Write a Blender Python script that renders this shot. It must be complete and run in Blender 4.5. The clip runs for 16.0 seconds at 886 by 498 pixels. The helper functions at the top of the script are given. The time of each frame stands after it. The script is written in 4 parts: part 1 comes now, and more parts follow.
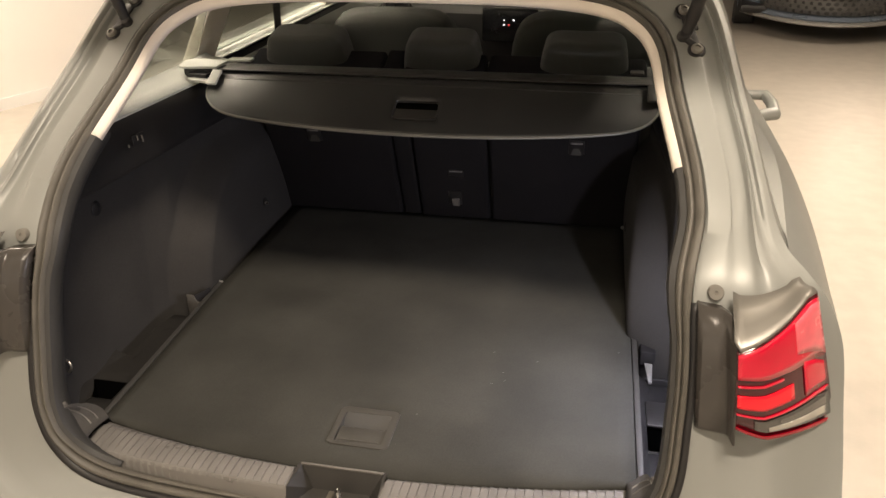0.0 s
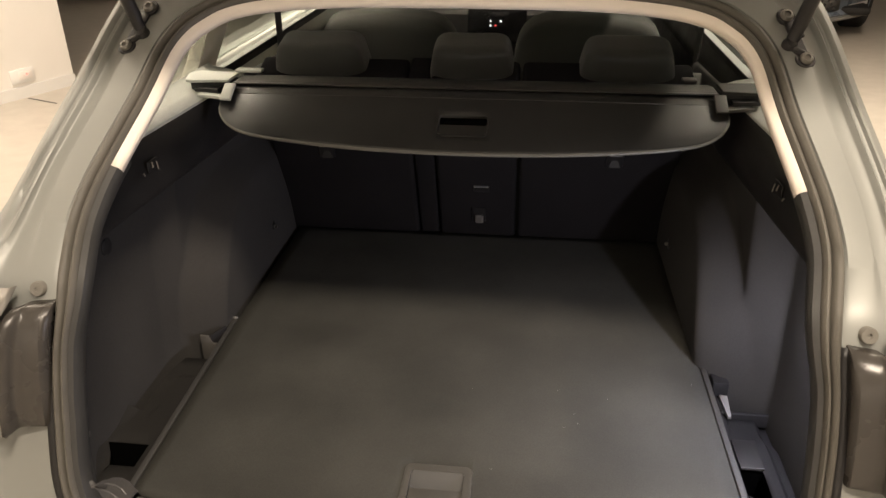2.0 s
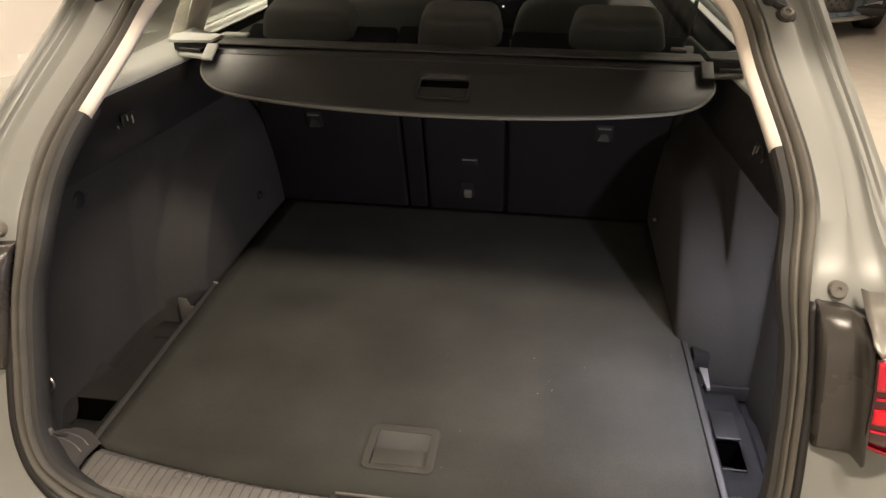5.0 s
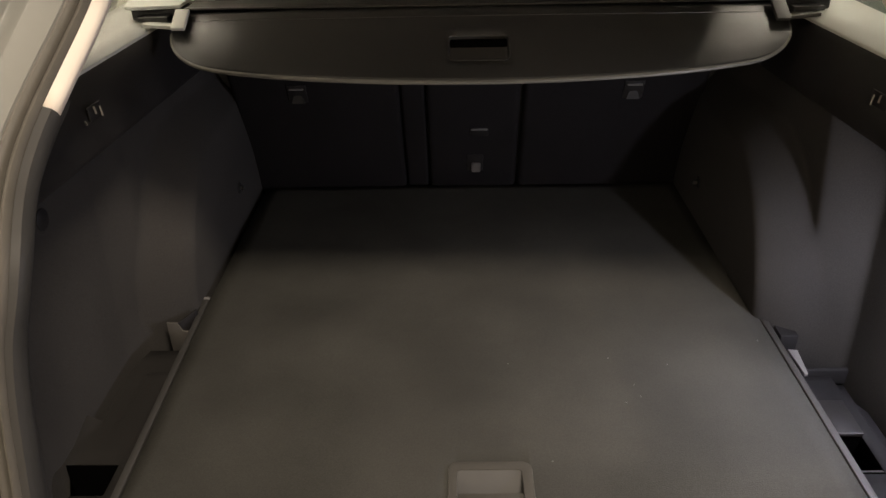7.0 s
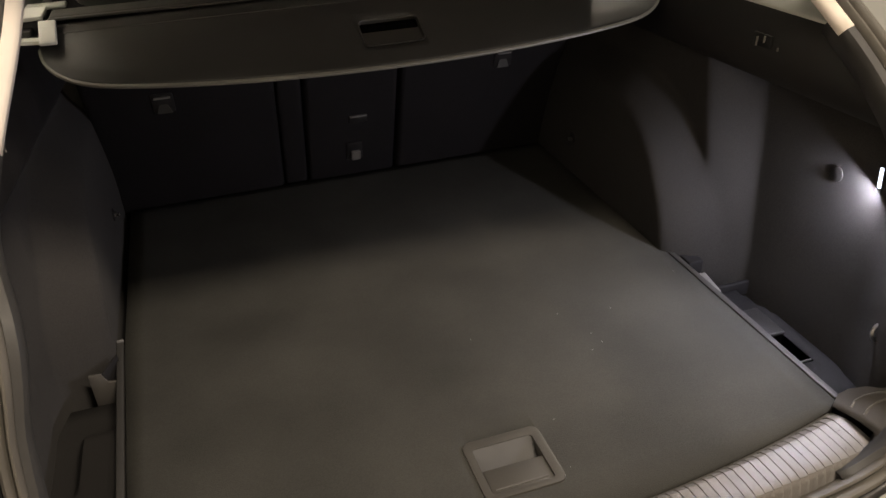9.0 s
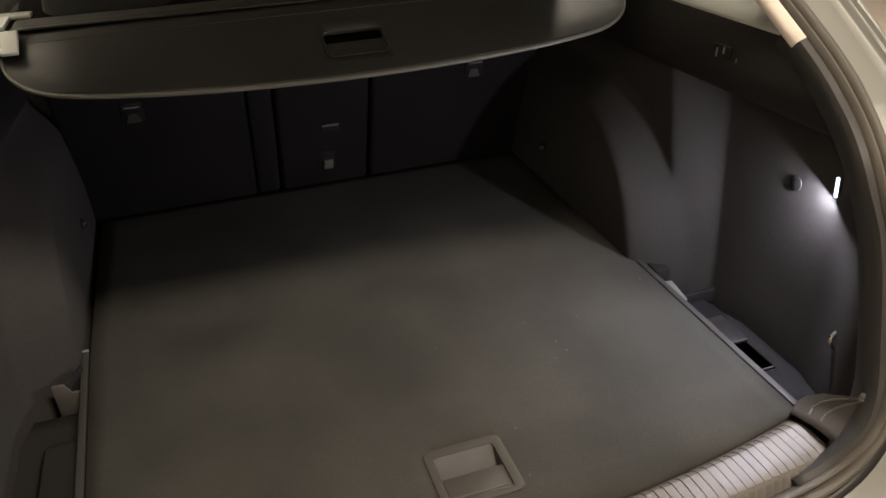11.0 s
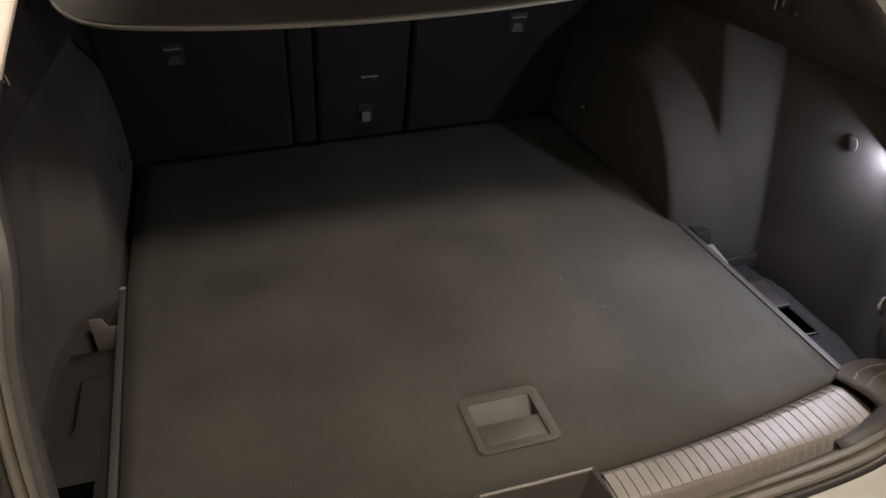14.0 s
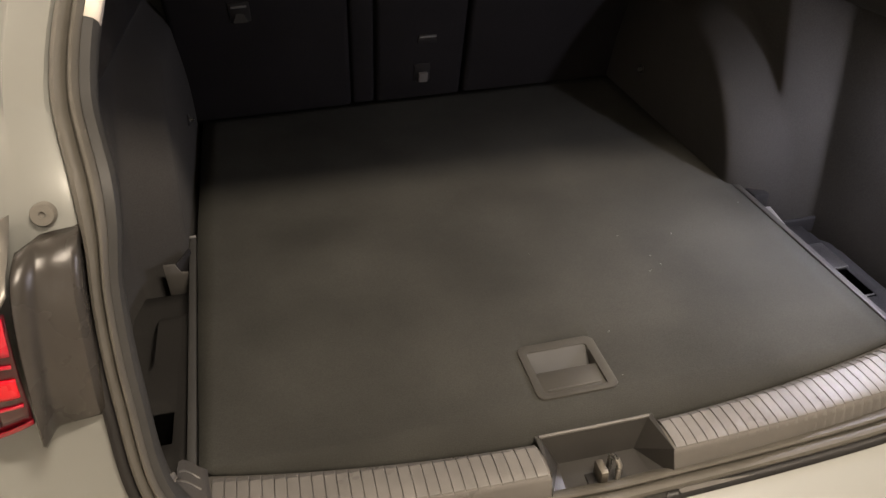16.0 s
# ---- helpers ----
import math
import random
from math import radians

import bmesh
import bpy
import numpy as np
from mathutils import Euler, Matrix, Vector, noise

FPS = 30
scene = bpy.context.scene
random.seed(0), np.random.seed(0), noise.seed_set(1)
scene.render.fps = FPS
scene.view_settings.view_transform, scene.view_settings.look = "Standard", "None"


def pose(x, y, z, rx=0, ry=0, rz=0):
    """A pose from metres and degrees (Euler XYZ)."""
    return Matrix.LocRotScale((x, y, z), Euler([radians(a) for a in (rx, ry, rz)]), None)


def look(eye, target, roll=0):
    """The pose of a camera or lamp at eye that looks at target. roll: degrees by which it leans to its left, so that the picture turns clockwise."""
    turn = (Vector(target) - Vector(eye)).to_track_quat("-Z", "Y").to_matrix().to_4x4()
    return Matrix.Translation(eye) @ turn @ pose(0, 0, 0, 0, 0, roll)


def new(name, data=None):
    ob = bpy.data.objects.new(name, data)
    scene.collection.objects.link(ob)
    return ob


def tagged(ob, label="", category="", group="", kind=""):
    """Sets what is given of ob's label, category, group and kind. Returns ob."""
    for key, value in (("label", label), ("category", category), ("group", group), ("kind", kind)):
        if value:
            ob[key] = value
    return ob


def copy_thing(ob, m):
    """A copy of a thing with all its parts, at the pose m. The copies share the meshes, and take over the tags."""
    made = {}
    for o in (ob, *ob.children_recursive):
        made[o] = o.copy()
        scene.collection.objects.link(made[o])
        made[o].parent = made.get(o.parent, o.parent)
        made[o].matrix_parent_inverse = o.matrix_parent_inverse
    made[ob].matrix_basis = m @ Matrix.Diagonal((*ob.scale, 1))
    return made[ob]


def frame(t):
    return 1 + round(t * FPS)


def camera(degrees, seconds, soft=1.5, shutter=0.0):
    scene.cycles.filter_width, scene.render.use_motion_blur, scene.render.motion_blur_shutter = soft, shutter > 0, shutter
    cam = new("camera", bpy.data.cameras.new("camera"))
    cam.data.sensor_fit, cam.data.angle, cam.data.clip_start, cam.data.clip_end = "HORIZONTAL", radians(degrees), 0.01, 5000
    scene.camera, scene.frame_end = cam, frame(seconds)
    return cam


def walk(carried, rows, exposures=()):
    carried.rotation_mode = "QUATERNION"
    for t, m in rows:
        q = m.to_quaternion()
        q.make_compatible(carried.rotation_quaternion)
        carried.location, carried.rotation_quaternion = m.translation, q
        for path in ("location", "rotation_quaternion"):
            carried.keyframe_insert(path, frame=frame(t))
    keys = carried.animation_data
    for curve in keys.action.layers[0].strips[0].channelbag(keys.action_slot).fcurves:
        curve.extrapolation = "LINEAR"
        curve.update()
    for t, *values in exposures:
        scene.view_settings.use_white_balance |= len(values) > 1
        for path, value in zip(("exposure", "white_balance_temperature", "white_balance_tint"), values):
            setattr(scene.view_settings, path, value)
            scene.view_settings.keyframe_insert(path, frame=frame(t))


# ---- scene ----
cam = camera(60.8, 16.0)
PATH = [
    (0, (0.361, -0.842, 1.515), (0.0, 0.909, 0.62), -0.8),
    (0.5, (0.266, -0.807, 1.513), (-0.062, 0.949, 0.614), -1.1),
    (1, (0.162, -0.755, 1.508), (-0.12, 1.006, 0.604), -1.2),
    (1.5, (0.118, -0.724, 1.503), (-0.128, 1.041, 0.595), -1.1),
    (2, (0.126, -0.717, 1.506), (-0.088, 1.055, 0.603), -0.4),
    (2.5, (0.163, -0.727, 1.5), (-0.05, 1.052, 0.61), 0.2),
    (3, (0.208, -0.737, 1.484), (-0.02, 1.044, 0.605), 0.8),
    (5.5, (0.174, -0.709, 1.426), (-0.072, 1.052, 0.509), 0.3),
    (6, (0.09, -0.682, 1.417), (-0.097, 1.073, 0.477), 0.4),
    (6.5, (0.023, -0.623, 1.406), (-0.113, 1.123, 0.441), -0.3),
    (7, (-0.032, -0.518, 1.38), (-0.077, 1.219, 0.39), -1.3),
    (7.5, (-0.098, -0.431, 1.368), (0.008, 1.287, 0.348), -2.0),
    (8, (-0.169, -0.432, 1.368), (0.12, 1.248, 0.322), -2.1),
    (8.5, (-0.287, -0.455, 1.384), (0.137, 1.192, 0.332), -2.2),
    (9, (-0.28, -0.47, 1.384), (0.23, 1.159, 0.341), -2.0),
    (9.5, (-0.253, -0.485, 1.39), (0.287, 1.141, 0.359), -1.8),
    (12, (-0.242, -0.486, 1.385), (0.285, 1.147, 0.358), -1.3),
    (12.5, (-0.253, -0.481, 1.372), (0.266, 1.15, 0.336), -0.9),
    (13, (-0.266, -0.482, 1.361), (0.236, 1.145, 0.311), -0.7),
    (13.5, (-0.274, -0.487, 1.354), (0.209, 1.135, 0.289), -0.5),
    (14, (-0.271, -0.486, 1.346), (0.199, 1.131, 0.265), -0.5),
    (14.5, (-0.275, -0.482, 1.346), (0.175, 1.13, 0.251), -0.5),
    (15, (-0.299, -0.507, 1.349), (0.12, 1.101, 0.236), -0.7),
    (15.5, (-0.31, -0.513, 1.342), (0.079, 1.093, 0.214), -0.9),
    (16, (-0.314, -0.516, 1.339), (0.047, 1.087, 0.198), -1.3),
]
walk(cam, [(t, look(eye, target, roll)) for t, eye, target, roll in PATH], [(0, 0.0), (5.5, -0.05), (7.0, -0.36), (7.5, -0.47), (8.5, -0.42), (9.5, -0.36), (12.0, -0.36), (14.5, -0.3), (16.0, -0.06)])

# ---- light ----
world = bpy.data.worlds.new("showroom_air")
scene.world = world
world.use_nodes = True
world.node_tree.nodes["Background"].inputs[0].default_value = (1.0, 0.86, 0.7, 1)
world.node_tree.nodes["Background"].inputs[1].default_value = 0.035
scene.view_settings.exposure = 0.0

WARM = (1.0, 0.842, 0.672)


def area_lamp(name, eye, target, sx, sy, watts, colour=WARM, spread=180):
    data = bpy.data.lights.new(name, "AREA")
    data.shape, data.size, data.size_y, data.energy, data.color = "RECTANGLE", sx, sy, watts, colour
    data.spread = radians(spread)
    ob = new(name, data)
    ob.matrix_world = look(eye, target)
    return ob


# ceiling strip lights of the showroom
area_lamp("ceiling_lamp", (-2.7, -2.9, 3.6), (-2.7, -2.9, 0), 1.8, 3.4, 45)
area_lamp("ceiling_lamp", (2.7, -2.9, 3.6), (2.7, -2.9, 0), 1.8, 3.4, 22)
area_lamp("ceiling_lamp", (0.7, -1.05, 3.6), (0.7, -0.9, 0.6), 0.9, 0.10, 148)
area_lamp("ceiling_lamp", (2.3, 3.0, 3.6), (2.3, 3.0, 0), 0.12, 3.8, 170, spread=112)
area_lamp("ceiling_spot", (4.7, 12.8, 3.6), (4.0, 11, 0), 0.3, 0.3, 14)
# unseen strip added as fill for the interior through the left windows
area_lamp("ceiling_lamp", (-2.6, 2.1, 3.6), (-2.2, 2.0, 0), 0.12, 2.6, 75)
# unseen fill lamp added to brighten the partition
area_lamp("wall_fill", (-3.3, 1.6, 3.5), (-4.6, 2.2, 1.0), 5.0, 0.2, 240)
# unseen fill lamp, bounced off the wall behind the camera
area_lamp("wall_fill", (0, -5.5, 3.5), (0, -6.6, 1.4), 9.0, 0.2, 150, (1.0, 0.9, 0.78))
# cold white boot lamp in the right side trim
area_lamp("boot_lamp_light", (0.580, 0.2445, 0.897), (-0.1116, 0.5445, 0.43), 0.002, 0.03, 3.4, (0.9, 0.87, 1.0), spread=168)


# ---- materials ----
def material(name, colour, rough=0.5, metal=0.0, vary=0.12, scale=8.0, grain=0.0, grain_scale=400.0, rough_vary=0.08,
             coat=0.0, coat_rough=0.06, sheen=0.0, speckle=0.0, speckle_scale=900.0, transmission=0.0, ior=1.45, emission=None, each=0.0):
    """Principled surface with broad variation, fine grain relief and uneven gloss."""
    m = bpy.data.materials.new(name)
    m.use_nodes = True
    nt = m.node_tree
    p = nt.nodes["Principled BSDF"]
    tc = nt.nodes.new("ShaderNodeTexCoord")
    geo = nt.nodes.new("ShaderNodeNewGeometry")
    broad = nt.nodes.new("ShaderNodeTexNoise")
    broad.inputs["Scale"].default_value, broad.inputs["Detail"].default_value = scale, 5
    nt.links.new(geo.outputs["Position"], broad.inputs["Vector"])
    ramp = nt.nodes.new("ShaderNodeMapRange")
    ramp.inputs[1].default_value, ramp.inputs[2].default_value = 0.3, 0.7
    ramp.inputs[3].default_value, ramp.inputs[4].default_value = 1 - vary, 1 + vary
    nt.links.new(broad.outputs["Fac"], ramp.inputs[0])
    value = ramp.outputs[0]
    fine = nt.nodes.new("ShaderNodeTexNoise")
    fine.inputs["Scale"].default_value, fine.inputs["Detail"].default_value = speckle_scale if speckle else grain_scale, 3
    nt.links.new(geo.outputs["Position"], fine.inputs["Vector"])
    if speckle:
        r2 = nt.nodes.new("ShaderNodeMapRange")
        r2.inputs[1].default_value, r2.inputs[2].default_value = 0.35, 0.65
        r2.inputs[3].default_value, r2.inputs[4].default_value = 1 - speckle, 1 + speckle
        nt.links.new(fine.outputs["Fac"], r2.inputs[0])
        mul = nt.nodes.new("ShaderNodeMath")
        mul.operation = "MULTIPLY"
        nt.links.new(value, mul.inputs[0]), nt.links.new(r2.outputs[0], mul.inputs[1])
        value = mul.outputs[0]
    if each:
        info = nt.nodes.new("ShaderNodeObjectInfo")
        r3 = nt.nodes.new("ShaderNodeMapRange")
        r3.inputs[3].default_value, r3.inputs[4].default_value = 1 - each, 1 + each
        nt.links.new(info.outputs["Random"], r3.inputs[0])
        mul = nt.nodes.new("ShaderNodeMath")
        mul.operation = "MULTIPLY"
        nt.links.new(value, mul.inputs[0]), nt.links.new(r3.outputs[0], mul.inputs[1])
        value = mul.outputs[0]
    mix = nt.nodes.new("ShaderNodeVectorMath")
    mix.operation = "SCALE"
    mix.inputs[0].default_value = colour
    nt.links.new(value, mix.inputs["Scale"])
    nt.links.new(mix.outputs[0], p.inputs["Base Color"])
    rr = nt.nodes.new("ShaderNodeMapRange")
    rr.inputs[1].default_value, rr.inputs[2].default_value = 0.3, 0.7
    rr.inputs[3].default_value, rr.inputs[4].default_value = max(0, rough - rough_vary), min(1, rough + rough_vary)
    nt.links.new(broad.outputs["Fac"], rr.inputs[0])
    nt.links.new(rr.outputs[0], p.inputs["Roughness"])
    p.inputs["Metallic"].default_value = metal
    p.inputs["IOR"].default_value = ior
    p.inputs["Transmission Weight"].default_value = transmission
    p.inputs["Coat Weight"].default_value = coat
    p.inputs["Coat Roughness"].default_value = coat_rough
    p.inputs["Sheen Weight"].default_value = sheen
    if grain:
        g = nt.nodes.new("ShaderNodeTexNoise")
        g.inputs["Scale"].default_value, g.inputs["Detail"].default_value = grain_scale, 3
        nt.links.new(geo.outputs["Position"], g.inputs["Vector"])
        b = nt.nodes.new("ShaderNodeBump")
        b.inputs["Strength"].default_value, b.inputs["Distance"].default_value = grain, 0.001
        nt.links.new(g.outputs["Fac"], b.inputs["Height"])
        nt.links.new(b.outputs[0], p.inputs["Normal"])
    if emission:
        p.inputs["Emission Color"].default_value = (*emission[:3], 1)
        p.inputs["Emission Strength"].default_value = emission[3]
    return m


PAINT = material("grey_car_paint", (0.238, 0.243, 0.228), 0.5, 0.2, 0.03, 3, coat=0.22, coat_rough=0.35, rough_vary=0.03)
PAINT_BLUE = material("blue_grey_car_paint", (0.2, 0.24, 0.3), 0.3, 0.3, 0.05, 3, coat=1.0)
CARPET = material("charcoal_needle_felt", (0.0455, 0.045, 0.0405), 0.95, 0, 0.2, 6, 0.6, 600, 0.04, sheen=0.0, ior=1.2, speckle=0.09, speckle_scale=520)
WALLFELT = material("black_side_felt", (0.041, 0.039, 0.0372), 0.92, 0, 0.12, 7, 0.7, 800, 0.05, sheen=0.02, ior=1.25, speckle=0.25, speckle_scale=800)
SHELFFELT = material("black_shelf_felt", (0.023, 0.022, 0.021), 0.92, 0, 0.12, 7, 0.7, 800, 0.05, ior=1.2, speckle=0.25, speckle_scale=800)
PLASTIC = material("dark_grey_grained_plastic", (0.075, 0.07, 0.064), 0.5, 0, 0.08, 10, 0.35, 1300)
SILLPLASTIC = material("grey_sill_plastic", (0.135, 0.127, 0.117), 0.34, 0, 0.1, 12, 0.3, 1500)
RIBPLASTIC = material("worn_rib_plastic", (0.16, 0.152, 0.143), 0.33, 0, 0.12, 25, 0.3, 1500, each=0.03)
BLACK = material("black_plastic", (0.018, 0.017, 0.017), 0.45, 0, 0.1, 12, 0.25, 1200)
GLOSSBLACK = material("gloss_black", (0.01, 0.01, 0.011), 0.2, 0, 0.05, 8)
COVERSKIN = material("anthracite_cover_skin", (0.021, 0.0205, 0.0187), 0.36, 0, 0.07, 9, 0.3, 900)
GRIPSKIN = material("satin_grip_plastic", (0.026, 0.025, 0.022), 0.34, 0, 0.07, 12, 0.2, 900)
HOUSING = material("dark_lamp_plastic", (0.052, 0.047, 0.042), 0.3, 0, 0.08, 10, 0.15, 1300)
SHELF = material("grey_gloss_shelf", (0.22, 0.208, 0.186), 0.42, 0.5, 0.05, 4, coat=0.15)
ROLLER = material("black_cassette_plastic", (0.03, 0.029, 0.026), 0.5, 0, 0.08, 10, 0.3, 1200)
RUBBER = material("black_rubber_seal", (0.095, 0.088, 0.075), 0.55, 0, 0.14, 20, 0.3, 900)
FRAME = material("satin_recess_plastic", (0.06, 0.057, 0.051), 0.34, 0, 0.08, 14, 0.15, 1200)
POCKET = material("dark_pocket_plastic", (0.036, 0.034, 0.031), 0.4, 0, 0.1, 14, 0.2, 1200)
RAIL = material("dark_rail_plastic", (0.04, 0.039, 0.037), 0.6, 0, 0.08, 12, 0.2, 1200)
BUFFER = material("grey_rubber", (0.17, 0.16, 0.14), 0.7, 0, 0.1, 60, 0.3, 900)
CREAM = material("pale_pillar_trim", (0.84, 0.77, 0.68), 0.75, 0, 0.04, 8, 0.3, 1100)
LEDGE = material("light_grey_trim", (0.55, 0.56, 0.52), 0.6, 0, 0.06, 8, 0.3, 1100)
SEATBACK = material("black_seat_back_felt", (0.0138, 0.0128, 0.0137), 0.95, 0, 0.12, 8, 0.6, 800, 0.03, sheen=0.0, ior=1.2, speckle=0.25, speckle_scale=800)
FABRIC = material("dark_seat_fabric", (0.05, 0.051, 0.045), 0.9, 0, 0.08, 12, 0.6, 1200, 0.05, sheen=0.2, speckle=0.2, speckle_scale=1100)
STEEL = material("steel", (0.55, 0.53, 0.5), 0.3, 1.0, 0.1, 60)
DARKSTEEL = material("dark_zinc", (0.22, 0.2, 0.17), 0.4, 0.9, 0.15, 60)
BOLTSTEEL = material("dull_bolt_zinc", (0.2, 0.19, 0.17), 0.5, 0.5, 0.15, 60)
SILVER = material("silver_reflector", (0.75, 0.74, 0.7), 0.22, 0.6, 0.06, 20)
REDLENS = material("red_lamp_lens", (0.56, 0.006, 0.03), 0.22, 0, 0.1, 15, coat=0.7)
REDBRIGHT = material("bright_red_light_guide", (0.85, 0.004, 0.02), 0.3, 0, 0.06, 15, coat=0.25)
REDEDGE = material("deep_red_lens_edge", (0.26, 0.003, 0.012), 0.2, 0, 0.08, 15, coat=0.5)
REDDARK = material("dark_red_lens", (0.055, 0.002, 0.006), 0.16, 0, 0.08, 15, coat=0.6)
CLEARLENS = material("clear_reversing_lens", (0.4, 0.38, 0.34), 0.12, 0.3, 0.1, 25, coat=1.0)
# lighter than the cover skin: light on the rounded rim put into its colour
PIPING = material("lit_cover_rim", (0.125, 0.122, 0.104), 0.5, 0, 0.08, 12, 0.3, 900)
TRAY = material("black_tray_plastic", (0.014, 0.0135, 0.0145), 0.75, 0, 0.08, 12, 0.3, 1200, ior=1.3)
# near-zero black that paints the shade inside pockets and slots
TRAYHOLE = material("black_recess_shade", (0.003, 0.003, 0.003), 1.0, 0, 0.1, 20, ior=1.03)
GRILLE = material("dark_grille_plastic", (0.1, 0.098, 0.095), 0.4, 0.1, 0.08, 12)
DULLLIP = material("dull_grey_lip", (0.26, 0.25, 0.235), 0.45, 0.1, 0.08, 6)
SMOKELENS = material("smoked_lens", (0.07, 0.066, 0.06), 0.12, 0.1, 0.1, 25, coat=1.0)
# pale pink holds both the clear lens corner and its reflection
CANDY = material("pink_glare_lens", (0.72, 0.12, 0.15), 0.25, 0, 0.12, 40, coat=0.7)
GLASS = material("tinted_window_glass", (0.8, 0.88, 0.84), 0.02, 0, 0.01, 3, transmission=1.0, rough_vary=0.0)
# same glass with a darker tint that stands in for dimmer surroundings
SHADEDGLASS = material("shaded_window_glass", (0.3, 0.4, 0.4), 0.02, 0, 0.01, 3, transmission=1.0, rough_vary=0.0)
WHITEWALL = material("white_wall_paint", (0.82, 0.79, 0.75), 0.7, 0, 0.02, 2, 0.15, 250)
WHITE = material("white_lacquer", (0.8, 0.79, 0.77), 0.35, 0, 0.03, 4)
CEILING = material("ceiling_paint", (0.6, 0.58, 0.55), 0.9, 0, 0.05, 1)
FARWALL = material("far_wall_paint", (0.6, 0.57, 0.53), 0.8, 0, 0.1, 0.6)
CONCRETE = material("polished_concrete", (0.42, 0.385, 0.335), 0.32, 0, 0.06, 0.5, 0.02, 60, 0.03, speckle=0.05, speckle_scale=9)
TYRE = material("tyre_rubber", (0.03, 0.029, 0.028), 0.75, 0, 0.1, 20, 0.3, 300)
LED = material("boot_lamp_led", (0.9, 0.9, 0.95), 0.4, emission=(0.8, 0.87, 1.0, 6))
ICONWHITE = material("lit_white_icon", (0.9, 0.9, 0.9), 0.4, emission=(1, 1, 1, 4))
ICONRED = material("lit_red_icon", (0.9, 0.05, 0.05), 0.4, emission=(1, 0.06, 0.05, 5))
PALECLIP = material("pale_plastic_clip", (0.17, 0.168, 0.165), 0.4, 0, 0.05, 30)


# ---- building helpers ----
def root_of(ob):
    while ob.parent:
        ob = ob.parent
    return ob


def thing(name, label, category, at=(0, 0, 0), group="", kind=""):
    ob = new(name)
    ob.location = at
    return tagged(ob, label, category, group, kind)


def part(name, bm, mat, parent, label="", smooth=True, solid=0.0):
    """One mesh under a thing or a part; bm is in world metres."""
    base = root_of(parent).location
    bmesh.ops.translate(bm, verts=bm.verts, vec=-base)
    bmesh.ops.recalc_face_normals(bm, faces=bm.faces)
    me = bpy.data.meshes.new(name)
    bm.to_mesh(me)
    bm.free()
    me.materials.append(mat)
    if smooth:
        me.shade_smooth()
        me.set_sharp_from_angle(angle=radians(40))
    ob = new(name, me)
    ob.parent = parent
    if solid:
        mod = ob.modifiers.new("thickness", "SOLIDIFY")
        mod.thickness, mod.offset = solid, 0
    return tagged(ob, label)


def setting(name, bm, mat, label, category, smooth=False):
    bmesh.ops.recalc_face_normals(bm, faces=bm.faces)
    me = bpy.data.meshes.new(name)
    bm.to_mesh(me)
    bm.free()
    me.materials.append(mat)
    if smooth:
        me.shade_smooth()
    return tagged(new(name, me), label, category, kind="structure")


def sheet(rows, close_u=False, close_v=False, skip=None):
    """Quads through a grid of points; rows of equal length."""
    bm = bmesh.new()
    vs = [[bm.verts.new(p) for p in r] for r in rows]
    nr, nc = len(rows), len(rows[0])
    for i in range(nr if close_v else nr - 1):
        for j in range(nc if close_u else nc - 1):
            if skip and skip(i, j):
                continue
            q = [vs[i][j], vs[i][(j + 1) % nc], vs[(i + 1) % nr][(j + 1) % nc], vs[(i + 1) % nr][j]]
            if len({tuple(round(c, 6) for c in v.co) for v in q}) > 2:
                bm.faces.new(q)
    bmesh.ops.remove_doubles(bm, verts=bm.verts, dist=1e-5)
    return bm


def rbox(c, s, r=0.004, seg=2, turn=None):
    """A box with rounded edges: centre, sizes."""
    bm = bmesh.new()
    bmesh.ops.create_cube(bm, size=1, matrix=Matrix.Diagonal((*s, 1)))
    if r:
        bmesh.ops.bevel(bm, geom=list(bm.edges), offset=min(r, min(s) * 0.49), segments=seg, affect="EDGES", profile=0.5)
    bmesh.ops.transform(bm, matrix=Matrix.Translation(c) @ (turn or Matrix()), verts=bm.verts)
    return bm


def cushion(c, s, e=0.45, nu=28, nv=16, turn=None):
    """A rounded pad: superellipsoid with half sizes s."""
    f = lambda v: math.copysign(abs(v) ** e, v)
    rows = []
    for i in range(nv + 1):
        b = -math.pi / 2 + math.pi * i / nv
        rows.append([(s[0] * f(math.cos(b)) * f(math.cos(a)), s[1] * f(math.cos(b)) * f(math.sin(a)), s[2] * f(math.sin(b)))
                     for a in (2 * math.pi * j / nu for j in range(nu))])
    bm = sheet(rows, close_u=True)
    bmesh.ops.transform(bm, matrix=Matrix.Translation(c) @ (turn or Matrix()), verts=bm.verts)
    return bm


def sweep(points, r, n=10, close=False, cap=True):
    """A round bar along points; r is one radius or one for each point."""
    pts = [Vector(p) for p in points]
    rows = []
    side = None
    for i, p in enumerate(pts):
        d = (pts[(i + 1) % len(pts)] - pts[i - 1]) if close else (pts[min(i + 1, len(pts) - 1)] - pts[max(i - 1, 0)])
        d.normalize()
        a = side if side and abs(side.dot(d)) < 0.9 else (Vector((0, 0, 1)) if abs(d.z) < 0.9 else Vector((1, 0, 0)))
        a = (a - d * a.dot(d)).normalized()
        side = a
        b = d.cross(a)
        q = r[i] if isinstance(r, (list, tuple)) else r
        rows.append([p + q * (math.cos(2 * math.pi * k / n) * a + math.sin(2 * math.pi * k / n) * b) for k in range(n)])
    bm = sheet(rows, close_u=True, close_v=close)
    if cap and not close:
        bmesh.ops.holes_fill(bm, edges=[e for e in bm.edges if e.is_boundary], sides=0)
    return bm


